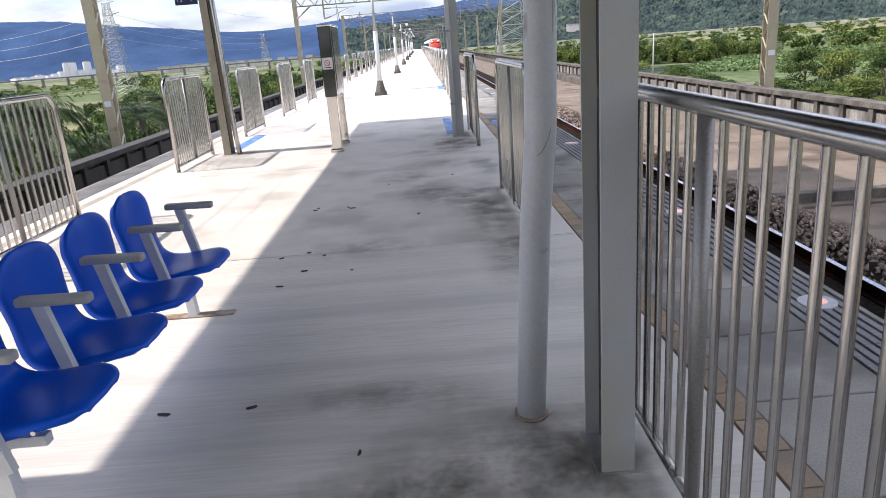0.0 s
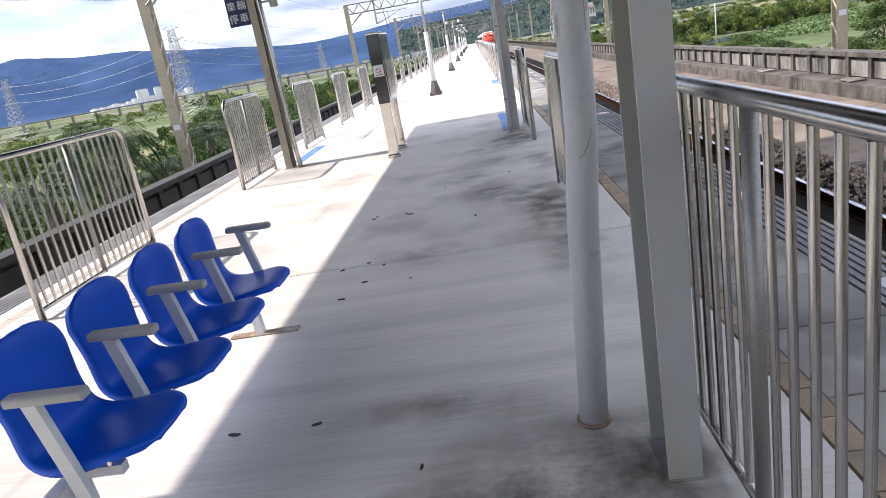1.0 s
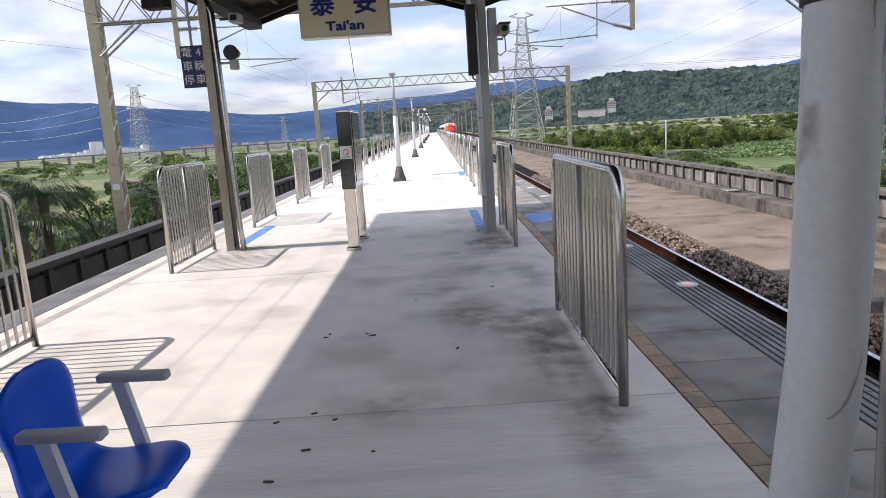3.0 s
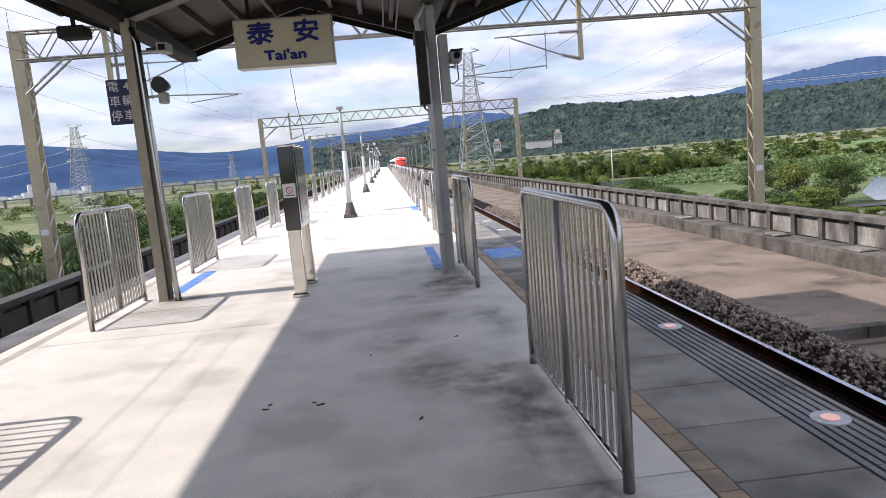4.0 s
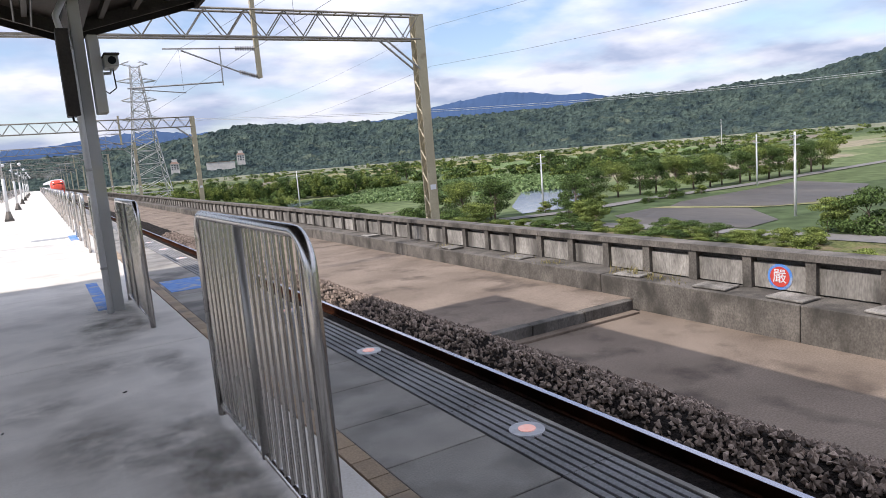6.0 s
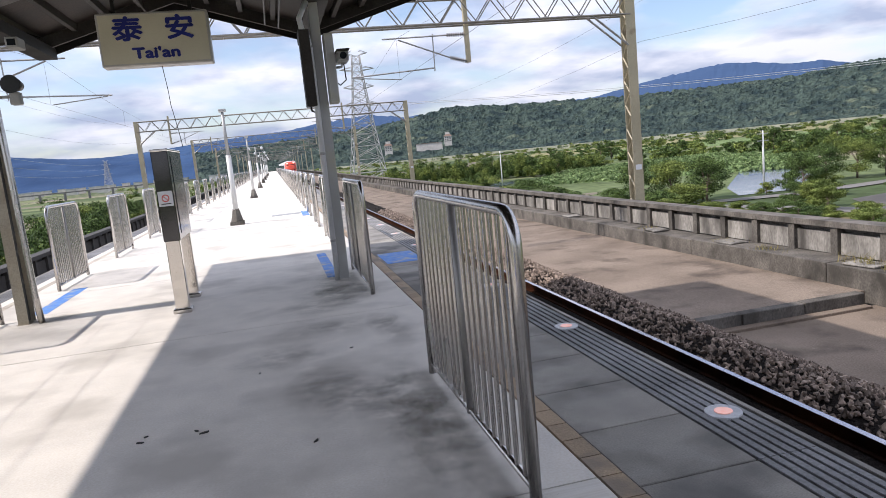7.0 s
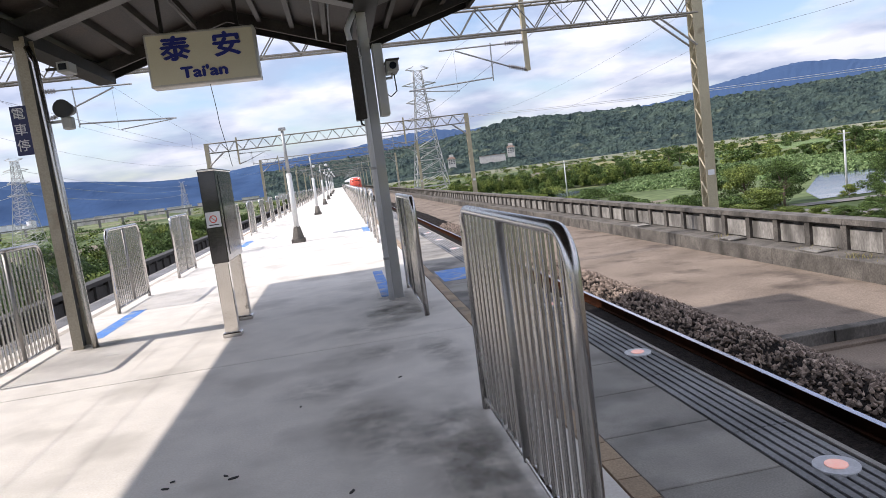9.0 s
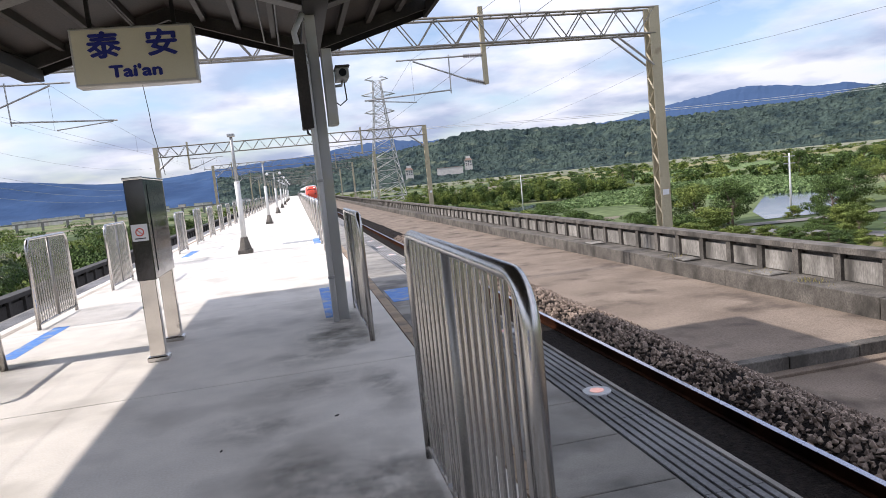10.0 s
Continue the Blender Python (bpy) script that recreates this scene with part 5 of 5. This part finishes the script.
def palm(seed, h):
    rng = np.random.default_rng(seed)
    root = thing("palm_tree", "palm tree with long arching green fronds", "palm", group="palms")
    bm = bmesh.new()
    tube(bm, [(0, 0, -0.2), (0.1, 0.05, h * 0.5), (0.15, 0.1, h)], 0.13, 8)
    part("trunk", bm, M["bark"], root)
    vs, fs = [], []
    for k in range(22):
        a, lift, ln = rng.random() * 6.28, rng.uniform(0.1, 1.35), rng.uniform(1.5, 2.3)
        d = np.array((math.cos(a), math.sin(a), 0))
        side = np.array((-math.sin(a), math.cos(a), 0))
        pos, ang = np.array((0.15, 0.1, h)), lift
        for j in range(40):
            step = ln / 40
            nxt = pos + step * (d * math.cos(ang) + np.array((0, 0, math.sin(ang))))
            ang -= 0.052
            for s in (-1, 1):
                wl = 0.48 * math.sin(math.pi * (j + 4) / 46) * rng.uniform(0.75, 1.15)
                mid = pos + side * s * wl * 0.55 + d * 0.28 * wl + np.array((0, 0, 0.05 * wl))
                tip = mid + side * s * wl * 0.4 + d * (0.2 + 0.2 * rng.random()) * wl - np.array((0, 0, wl * rng.uniform(0.3, 0.8)))
                w2 = d * step * 0.45
                b = len(vs)
                vs += [tuple(pos), tuple(pos + w2), tuple(mid + w2), tuple(mid), tuple(tip)]
                fs += [(b, b + 1, b + 2, b + 3), (b + 3, b + 2, b + 4)]
            pos = nxt
    me = bpy.data.meshes.new("fronds")
    me.from_pydata(vs, [], fs)
    me.materials.append(M["frond"])
    part("fronds", me, None, root, "arching fronds")
    return root

p1, p2 = palm(1, 9.4), palm(2, 8.5)
p1.matrix_basis, p2.matrix_basis = pose(-11.0, 20.5, G), pose(-10.2, 15.5, G)
for i in range(9):
    y = 11 + 4.3 * i
    copy_thing((p1, p2)[i % 2], pose(-9.6 - rng.uniform(0.3, 5) - 0.05 * y, y, G - rng.uniform(0.3, 1.4), 0, 0, rng.random() * 360))


# ---------------------------------------------------------------- far buildings and poles
def tower_house(az, r, z, w_, h, label):
    x, y = polar(az, r)
    root = thing("hillside_house", label, "house", x, y, z, rz=-az)
    part("wall", one_box(-w_ / 2, w_ / 2, -w_ / 2, w_ / 2, -5, h), M["house_wall"], root)
    bm = bmesh.new()
    cyl(bm, (0, 0, h), (0, 0, h + w_ * 0.35), w_ * 0.82, 4, w_ * 0.3)
    o = part("roof", bm, M["house_roof"], root)
    o.rotation_euler = (0, 0, radians(45))
    part("upper_storey", one_box(-w_ * 0.3, w_ * 0.3, -w_ * 0.3, w_ * 0.3, h, h + w_ * 0.55), M["house_wall"], root)
    for fl in range(3):
        for k in (-1, 0, 1):
            part("window", one_box(k * w_ * 0.3 - w_ * 0.08, k * w_ * 0.3 + w_ * 0.08, -w_ / 2 - 0.15, -w_ / 2 - 0.02, h * (0.15 + 0.28 * fl), h * (0.3 + 0.28 * fl)), M["window_dark"], root)

tower_house(9.5, 985, 7.0, 11, 8.5, "pale square tower house on the wooded slope")
tower_house(14.5, 1010, 12.5, 11, 9.0, "pale tower house with a low wing on the wooded slope")
wx, wy = polar(13.2, 1004)
wing = thing("hillside_house", "long low white building on the wooded slope", "house", wx, wy, 11.0, rz=-13)
part("wall", one_box(-24, 14, -4, 4, -8, 2.6), M["house_wall"], wing)
part("roof", one_box(-24.5, 14.5, -4.5, 4.5, 2.6, 3.2), M["house_roof"], wing)

rng = random.Random(4)
for i in range(16):
    x, y = polar(-29.5 + 0.45 * i + rng.uniform(-.1, .1), 1300)
    h = rng.choice((6, 8, 11, 14, 24))
    f = thing("factory_building", "white factory block below the blue range", "building", x, y, G, "factory blocks", -38)
    part("block", one_box(-rng.uniform(30, 70) / h, rng.uniform(30, 80) / h, -6, 6, 0, h), M["white_letter"], f)
    part("roof", one_box(-22 / h, 20 / h, -4, 4, h, h + 1.5), M["galv"], f)
for i in range(26):
    x, y = polar(rng.uniform(-20, -4), rng.uniform(900, 1400))
    f = thing("town_house", "small pale house on the plain", "building", x, y, G, "plain houses")
    part("wall", one_box(-6, 6, -5, 5, 0, 7), M["house_wall"], f)
    part("roof", one_box(-6.4, 6.4, -5.4, 5.4, 7, 8), M["galv"], f)

def utility_pole(x, y, h):
    root = thing("utility_pole", "pale concrete utility pole with short cross-arms", "utility pole", x, y, G, "utility poles")
    bm = bmesh.new()
    cyl(bm, (0, 0, -0.3), (0, 0, h), 0.17, 8, 0.11)
    part("pole", bm, M["white_metal"], root)
    for z in (h - 0.5, h - 1.5):
        part("cross_arm", one_box(-0.9, 0.9, -0.06, 0.06, z, z + 0.12), M["galv"], root)

for x, y, h in ((68.4, 86.7, 8.9), (283, 215, 15), (73.6, 48.3, 9.5), (54, 161, 9), (110, 78, 9)):
    utility_pole(x, y, h)

# ---------------------------------------------------------------- train, standing far down the line
M["train_white"] = material("white train paint", (0.72, 0.72, 0.73), 0.3, scale=0.6, fine=6, amount=0.06, bump=0)
M["train_red"] = material("orange-red train nose", (0.72, 0.09, 0.04), 0.3, second=(0.62, 0.07, 0.035), scale=0.6, fine=6, amount=0.06, bump=0)
M["lamp_warm"] = material("lit headlamp", (0.9, 0.8, 0.6), 0.3, scale=3, amount=0.02, bump=0, emit=2.0)
TY = 165.0
train = thing("express_train", "white express train with an orange-red rounded nose", "train", 4.10, TY, RAIL_Z)

def loft(bm, secs):
    """Rounded cross-sections (y, half width, bottom, top, corner power) joined into a shell."""
    rings = []
    for y, hw, z0, z1, p in secs:
        ring = []
        for k in range(28):
            a = 2 * math.pi * k / 28
            c, s_ = math.cos(a), math.sin(a)
            ring.append(bm.verts.new((hw * math.copysign(abs(c) ** (2 / p), c), y, (z0 + z1) / 2 + (z1 - z0) / 2 * math.copysign(abs(s_) ** (2 / p), s_))))
        rings.append(ring)
    for a, b in zip(rings, rings[1:]):
        for k in range(28):
            f = bm.faces.new((a[k], a[(k + 1) % 28], b[(k + 1) % 28], b[k]))
            f.smooth = True
    bm.faces.new(rings[0]), bm.faces.new(rings[-1][::-1])

bm = bmesh.new()
loft(bm, ((1.6, 1.36, 0.35, 3.55, 4), (3.2, 1.43, 0.3, 3.7, 4.5), (20, 1.43, 0.3, 3.7, 5)))
for i in range(1, 8):
    loft(bm, ((20.4 + (i - 1) * 20.2, 1.43, 0.3, 3.7, 5), (20.2 + i * 20.2, 1.43, 0.3, 3.7, 5)))
part("body", bm, M["train_white"], train, "white carriage bodies")
bm = bmesh.new()
loft(bm, ((0.0, 0.75, 0.6, 1.75, 2.6), (0.25, 1.0, 0.45, 2.3, 3), (0.7, 1.2, 0.38, 2.95, 3.4), (1.2, 1.31, 0.36, 3.35, 3.8), (1.62, 1.365, 0.35, 3.555, 4)))
nose = part("nose", bm, M["train_red"], train, "orange-red rounded nose")
part("windscreen", one_box(-0.95, 0.95, 0.55, 0.9, 2.2, 2.85), M["glass_dark"], nose, "dark raked windscreen")
for s in (-1, 1):
    part("headlight", bbox(s * 0.72 - 0.22, s * 0.72 + 0.22, 0.05, 0.4, 1.5, 1.78, 0.05, 2), M["glass_dark"], nose, "dark oval headlight")
    part("top_lamp", bbox(s * 0.7 - 0.14, s * 0.7 + 0.14, 0.95, 1.2, 3.08, 3.25, 0.04, 2), M["lamp_warm"], nose, "lit warm headlamp")
part("skirt", one_box(-1.05, 1.05, 0.2, 1.5, 0.12, 0.42), M["galv"], nose, "grey skirt")
for s in (-1, 1):
    part("window_band", one_box(s * 1.425 - 0.02, s * 1.425 + 0.02, 4, 160, 2.0, 2.75), M["glass_dark"], train, "dark window band")

# ---------------------------------------------------------------- loose ballast stones
def stones(name, n, x0, x1, y0, y1, lo, hi, seed):
    rng = np.random.default_rng(seed)
    base = np.array([(1, 0, 0), (-1, 0, 0), (0, 1, 0), (0, -1, 0), (0, 0, 1), (0, 0, -1)], float)
    tri = ((0, 2, 4), (2, 1, 4), (1, 3, 4), (3, 0, 4), (2, 0, 5), (1, 2, 5), (3, 1, 5), (0, 3, 5))
    vs, fs = [], []
    for _ in range(n):
        x, y = rng.uniform(x0, x1), y0 + (y1 - y0) * rng.random() ** 1.3
        s = rng.uniform(lo, hi)
        q = Euler(rng.uniform(0, 6.28, 3)).to_matrix()
        k = len(vs)
        sc = rng.uniform(0.6, 1.25, (6, 1))
        for v in base * sc:
            w_ = q @ Vector(v * s * (1.0, 0.8, 0.62))
            vs.append((x + w_.x, y + w_.y, bed_height(x, y) + 0.35 * s + w_.z))
        fs += [(k + a, k + b, k + c) for a, b, c in tri]
    me = bpy.data.meshes.new(name)
    me.from_pydata(vs, [], fs)
    me.materials.append(M["ballast"])
    return tagged(new(name, me), "loose angular brown-grey ballast stones", "ballast", "", "stuff")

stones("ballast_stones", 22000, 4.75, 6.45, 2.5, 36, 0.026, 0.054, 5)

# ---------------------------------------------------------------- platform edge pieces
edge = thing("platform_edge", "platform edge of slabs, tan guide tiles and grooved tactile strip", "platform edge", kind="structure")
bm = bmesh.new()
box(bm, 0, 0.11, 0.004, 0.201, -0.03, 0.002)
tile_me = mesh_of(bm, "tile", M["tan_tile"])
pav_me = mesh_of(bbox(0, 0.59, 0.005, 0.595, -0.03, 0.0, 0.004, 1), "slab", M["paver"])
bm = bmesh.new()
box(bm, 0, 0.33, 0.003, 0.997, -0.03, -0.012)
for f in bm.faces:
    f.material_index = 1
for k in range(6):
    box(bm, 0.010 + k * 0.053, 0.044 + k * 0.053, 0.003, 0.997, -0.012, 0.0)
rib_me = mesh_of(bm, "tactile_slab", [M["groove"], M["joint"]])
bm = bmesh.new()
box(bm, 0, 0.11, 0.004, 0.201, -0.03, 0.002)
tile2_me = mesh_of(bm, "tile", M["pale_tile"])
part("edge_curb", one_box(2.472, 2.50, Y0, Y1, -0.5, 0.0), M["paver"], edge, "worn concrete edge lip")
part("edge_curb", one_box(-4.10, -4.055, Y0, Y1, -0.5, 0.0), M["paver"], edge, "worn concrete edge lip")
for i in range(150):
    part("tile", tile_me, None, edge).location = (1.427, -0.6 + i * 0.205, 0)
for i in range(110):
    part("tile", tile2_me, None, edge).location = (-3.56, 4.5 + i * 0.205, 0)
for i in range(60):
    part("slab", pav_me, None, edge).location = (1.542, -1.0 + i * 0.6, 0)
for i in range(38):
    part("tactile_slab", rib_me, None, edge).location = (2.138, -1.0 + i * 1.0, 0)
    part("tactile_slab", rib_me, None, edge).location = (-4.052, 1.0 + i * 1.0, 0)
bm = bmesh.new()
box(bm, -3.715, -3.565, Y0, Y1, -0.03, 0.0)
part("inner_strip", bm, M["concrete"], edge)
far = bmesh.new()
box(far, 1.427, 1.537, 30.2, Y1, -0.03, 0.0), box(far, -3.56, -3.45, 27.1, Y1, -0.03, 0.0)
part("far_tile_strip", far, M["tan_tile"], edge)
far = bmesh.new()
for i in range(230):
    box(far, 1.545, 2.13, 35.0 + i * 0.92, 35.0 + i * 0.92 + 0.91, -0.03, 0.0)
part("far_slabs", far, M["paver"], edge)
far = bmesh.new()
for k in range(6):
    box(far, 2.15 + k * 0.053, 2.186 + k * 0.053, 37, Y1, -0.03, 0.0), box(far, -4.04 + k * 0.053, -4.004 + k * 0.053, 39, Y1, -0.03, 0.0)
tagged(part("far_ribs", far, M["groove"], edge), kind="stuff")

for i in range(-1, 12):
    d = thing("edge_lamp", "round white warning lamp set flush in the platform edge", "lamp", 2.33, 5.51 + 2.0 * (i - 1), 0, "edge lamps")
    bm = bmesh.new()
    cyl(bm, (0, 0, -0.02), (0, 0, 0.006), 0.095, 28)
    part("rim", bm, M["rim"], d, "pale metal rim")
    bm = bmesh.new()
    cyl(bm, (0, 0, -0.02), (0, 0, 0.010), 0.047, 24)
    part("lens", bm, M["lens"], d, "frosted lens")

# ---------------------------------------------------------------- marks on the floor
def floor_patch(name, x0, x1, y0, y1, mat, label, dz=0.003):
    bm = bmesh.new()
    box(bm, x0, x1, y0, y1, -0.01, dz)
    return structure(name, bm, mat, label, "floor marking")

floor_patch("floor_marking_blue", 0.70, 0.85, 11.45, 13.95, M["blue_paint"], "worn blue painted queue mark")
floor_patch("floor_marking_blue_edge", 1.58, 2.11, 11.9, 12.95, M["blue_paint"], "worn blue painted door mark", 0.004)
floor_patch("floor_marking_blue_west", -2.92, -2.72, 11.6, 13.5, M["blue_paint"], "worn blue painted queue mark")
floor_patch("floor_marking_blue_far", 0.86, 1.06, 23.0, 25.0, M["blue_paint"], "worn blue painted queue mark")
floor_patch("floor_marking_blue_far_edge", -2.84, -2.62, 23.5, 25.6, M["blue_paint"], "worn blue painted queue mark")
bm = bmesh.new()
box(bm, -0.05, 0.85, 24.1, 24.7, -0.02, 0.004)
structure("drain_cover", bm, M["galv"], "grey drain grating in the platform", "drain")
for x, y, l, a in ((-0.40, 6.58, 0.17, 20), (-0.45, 6.63, 0.10, -40), (-0.76, 6.60, 0.13, -15), (-0.74, 6.68, 0.08, 30), (0.23, 6.15, 0.13, 60), (-0.79, 5.09, 0.11, 30), (-0.565, 4.74, 0.14, 10), (-0.68, 4.45, 0.15, -10), (-0.47, 5.08, 0.09, 40),
                   (-0.60, 5.18, 0.10, 15), (-0.49, 2.88, 0.14, 20), (-0.87, 2.88, 0.17, -12), (0.01, 2.47, 0.10, 80), (-0.23, 4.68, 0.06, 5), (0.62, 7.9, 0.1, 30), (-0.1, 7.6, 0.08, 70)):
    l *= 0.30
    c = thing("leaf_litter", "small dark scrap lying on the platform", "litter", x, y, 0.0, "floor scraps", a)
    bm = bmesh.new()
    pts = [(l * 0.5 * math.cos(t) * (1 + 0.25 * math.sin(3 * t + x)), l * 0.22 * math.sin(t) * (1 + 0.3 * math.cos(2 * t))) for t in np.linspace(0, 6.283, 13)[:-1]]
    top = [bm.verts.new((px, py, 0.007)) for px, py in pts]
    bot = [bm.verts.new((px * 1.1, py * 1.1, 0.0)) for px, py in pts]
    bm.faces.new(top)
    for k in range(12):
        bm.faces.new((bot[k], bot[(k + 1) % 12], top[(k + 1) % 12], top[k]))
    part("scrap", bm, M["joint"], c)


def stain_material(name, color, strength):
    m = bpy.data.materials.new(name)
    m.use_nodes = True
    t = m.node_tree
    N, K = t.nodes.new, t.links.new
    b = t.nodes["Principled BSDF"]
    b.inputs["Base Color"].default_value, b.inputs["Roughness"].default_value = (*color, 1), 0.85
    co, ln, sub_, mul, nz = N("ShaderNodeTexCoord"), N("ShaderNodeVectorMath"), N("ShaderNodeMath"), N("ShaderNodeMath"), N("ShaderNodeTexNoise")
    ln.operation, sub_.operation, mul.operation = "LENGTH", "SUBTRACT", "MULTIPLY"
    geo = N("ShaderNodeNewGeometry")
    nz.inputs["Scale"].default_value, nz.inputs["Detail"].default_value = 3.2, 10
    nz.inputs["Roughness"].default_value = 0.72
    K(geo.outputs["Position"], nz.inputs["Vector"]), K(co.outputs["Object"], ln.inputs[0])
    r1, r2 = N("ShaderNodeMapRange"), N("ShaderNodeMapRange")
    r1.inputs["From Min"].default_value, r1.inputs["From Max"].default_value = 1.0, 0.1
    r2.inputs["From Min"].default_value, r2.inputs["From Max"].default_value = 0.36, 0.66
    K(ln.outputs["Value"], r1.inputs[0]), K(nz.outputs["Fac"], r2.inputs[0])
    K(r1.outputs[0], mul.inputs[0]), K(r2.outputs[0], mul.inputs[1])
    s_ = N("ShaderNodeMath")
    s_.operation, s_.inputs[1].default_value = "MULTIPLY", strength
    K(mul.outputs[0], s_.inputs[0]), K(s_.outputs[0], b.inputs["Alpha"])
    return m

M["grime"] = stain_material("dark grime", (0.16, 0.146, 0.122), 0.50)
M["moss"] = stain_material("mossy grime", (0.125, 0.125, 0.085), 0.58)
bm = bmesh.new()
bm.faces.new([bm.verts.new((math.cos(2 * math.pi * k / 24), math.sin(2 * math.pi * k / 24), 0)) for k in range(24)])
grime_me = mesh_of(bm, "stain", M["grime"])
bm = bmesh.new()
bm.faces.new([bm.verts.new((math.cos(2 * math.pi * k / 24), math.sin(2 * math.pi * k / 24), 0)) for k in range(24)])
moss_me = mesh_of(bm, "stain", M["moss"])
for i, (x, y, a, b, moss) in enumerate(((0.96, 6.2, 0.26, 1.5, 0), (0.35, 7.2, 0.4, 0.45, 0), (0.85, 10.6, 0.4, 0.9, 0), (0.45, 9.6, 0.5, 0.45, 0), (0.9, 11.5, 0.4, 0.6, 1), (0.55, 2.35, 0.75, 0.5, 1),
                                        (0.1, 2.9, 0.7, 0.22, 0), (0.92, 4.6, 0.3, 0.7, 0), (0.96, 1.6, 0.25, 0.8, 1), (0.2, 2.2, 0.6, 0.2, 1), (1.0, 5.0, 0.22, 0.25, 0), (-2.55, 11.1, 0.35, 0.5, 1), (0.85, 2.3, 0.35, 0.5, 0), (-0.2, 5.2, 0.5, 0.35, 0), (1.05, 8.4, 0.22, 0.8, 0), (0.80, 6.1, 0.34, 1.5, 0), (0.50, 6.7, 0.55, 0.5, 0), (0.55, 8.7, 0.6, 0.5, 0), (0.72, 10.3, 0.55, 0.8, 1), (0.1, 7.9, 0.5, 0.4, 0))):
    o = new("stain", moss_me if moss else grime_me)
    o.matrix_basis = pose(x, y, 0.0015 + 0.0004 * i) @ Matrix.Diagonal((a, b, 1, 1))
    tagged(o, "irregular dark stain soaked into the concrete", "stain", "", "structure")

# conduits under the canopy
for i, (x, dz) in enumerate(((-1.35, 0.02), (0.35, 0.05), (0.55, 0.05))):
    f = (x + 0.88) / 1.93 if x > -0.88 else (-0.88 - x) / 1.9
    z = 4.02 - 0.6 * f + 0.10
    bm = bmesh.new()
    tube(bm, [(x, CY0, z), (x + 0.01, -8, z - 0.03), (x, 0, z), (x - 0.01, 5, z - 0.03), (x, 10.5, z - 0.01), (x, 13.9, z)], 0.014, 6)
    part("conduit", bm, M["black" if i else "roof_beam"], canopy, "cable run under the roof")


# dry grass growing on the cable trough
M["dry_grass"] = material("dry grass", (0.34, 0.27, 0.12), 0.8, second=(0.17, 0.17, 0.06), scale=12, fine=40, amount=0.3, bump=0, rand=0.4, by_island=True, spec=0.1)
def grass_tuft(x, y, z, n, h, seed):
    rng = np.random.default_rng(seed)
    vs, fs = [], []
    for _ in range(n):
        a, b, l = rng.random() * 6.28, rng.random() * 6.28, h * rng.uniform(0.4, 1.1)
        p = np.array((0.11 * rng.normal(), 0.22 * rng.normal(), 0))
        d, s_ = np.array((math.cos(a), math.sin(a), 0)), np.array((math.cos(b), math.sin(b), 0)) * 0.004
        m1, m2 = p + d * l * 0.22 + (0, 0, l * 0.6), p + d * l * 0.6 + (0, 0, l * 0.95)
        k = len(vs)
        vs += [tuple(p - s_), tuple(p + s_), tuple(m1 + s_), tuple(m1 - s_), tuple(m2)]
        fs += [(k, k + 1, k + 2, k + 3), (k + 3, k + 2, k + 4)]
    me = bpy.data.meshes.new("grass_tuft")
    me.from_pydata(vs, [], fs)
    me.materials.append(M["dry_grass"])
    o = new("grass_tuft", me)
    o.location = (x, y, z)
    tagged(o, "dry yellow grass tuft rooted in the cable trough", "grass", "", "stuff")
for i, (x, y, n, h) in enumerate(((10.06, 12.3, 90, 0.26), (10.08, 11.7, 50, 0.16), (10.02, 14.6, 70, 0.14), (10.08, 16.0, 50, 0.12), (10.05, 6.9, 40, 0.12), (10.08, 19.4, 50, 0.13), (10.0, 11.2, 30, 0.1))):
    grass_tuft(x, y, -1.228, n, h, 50 + i)
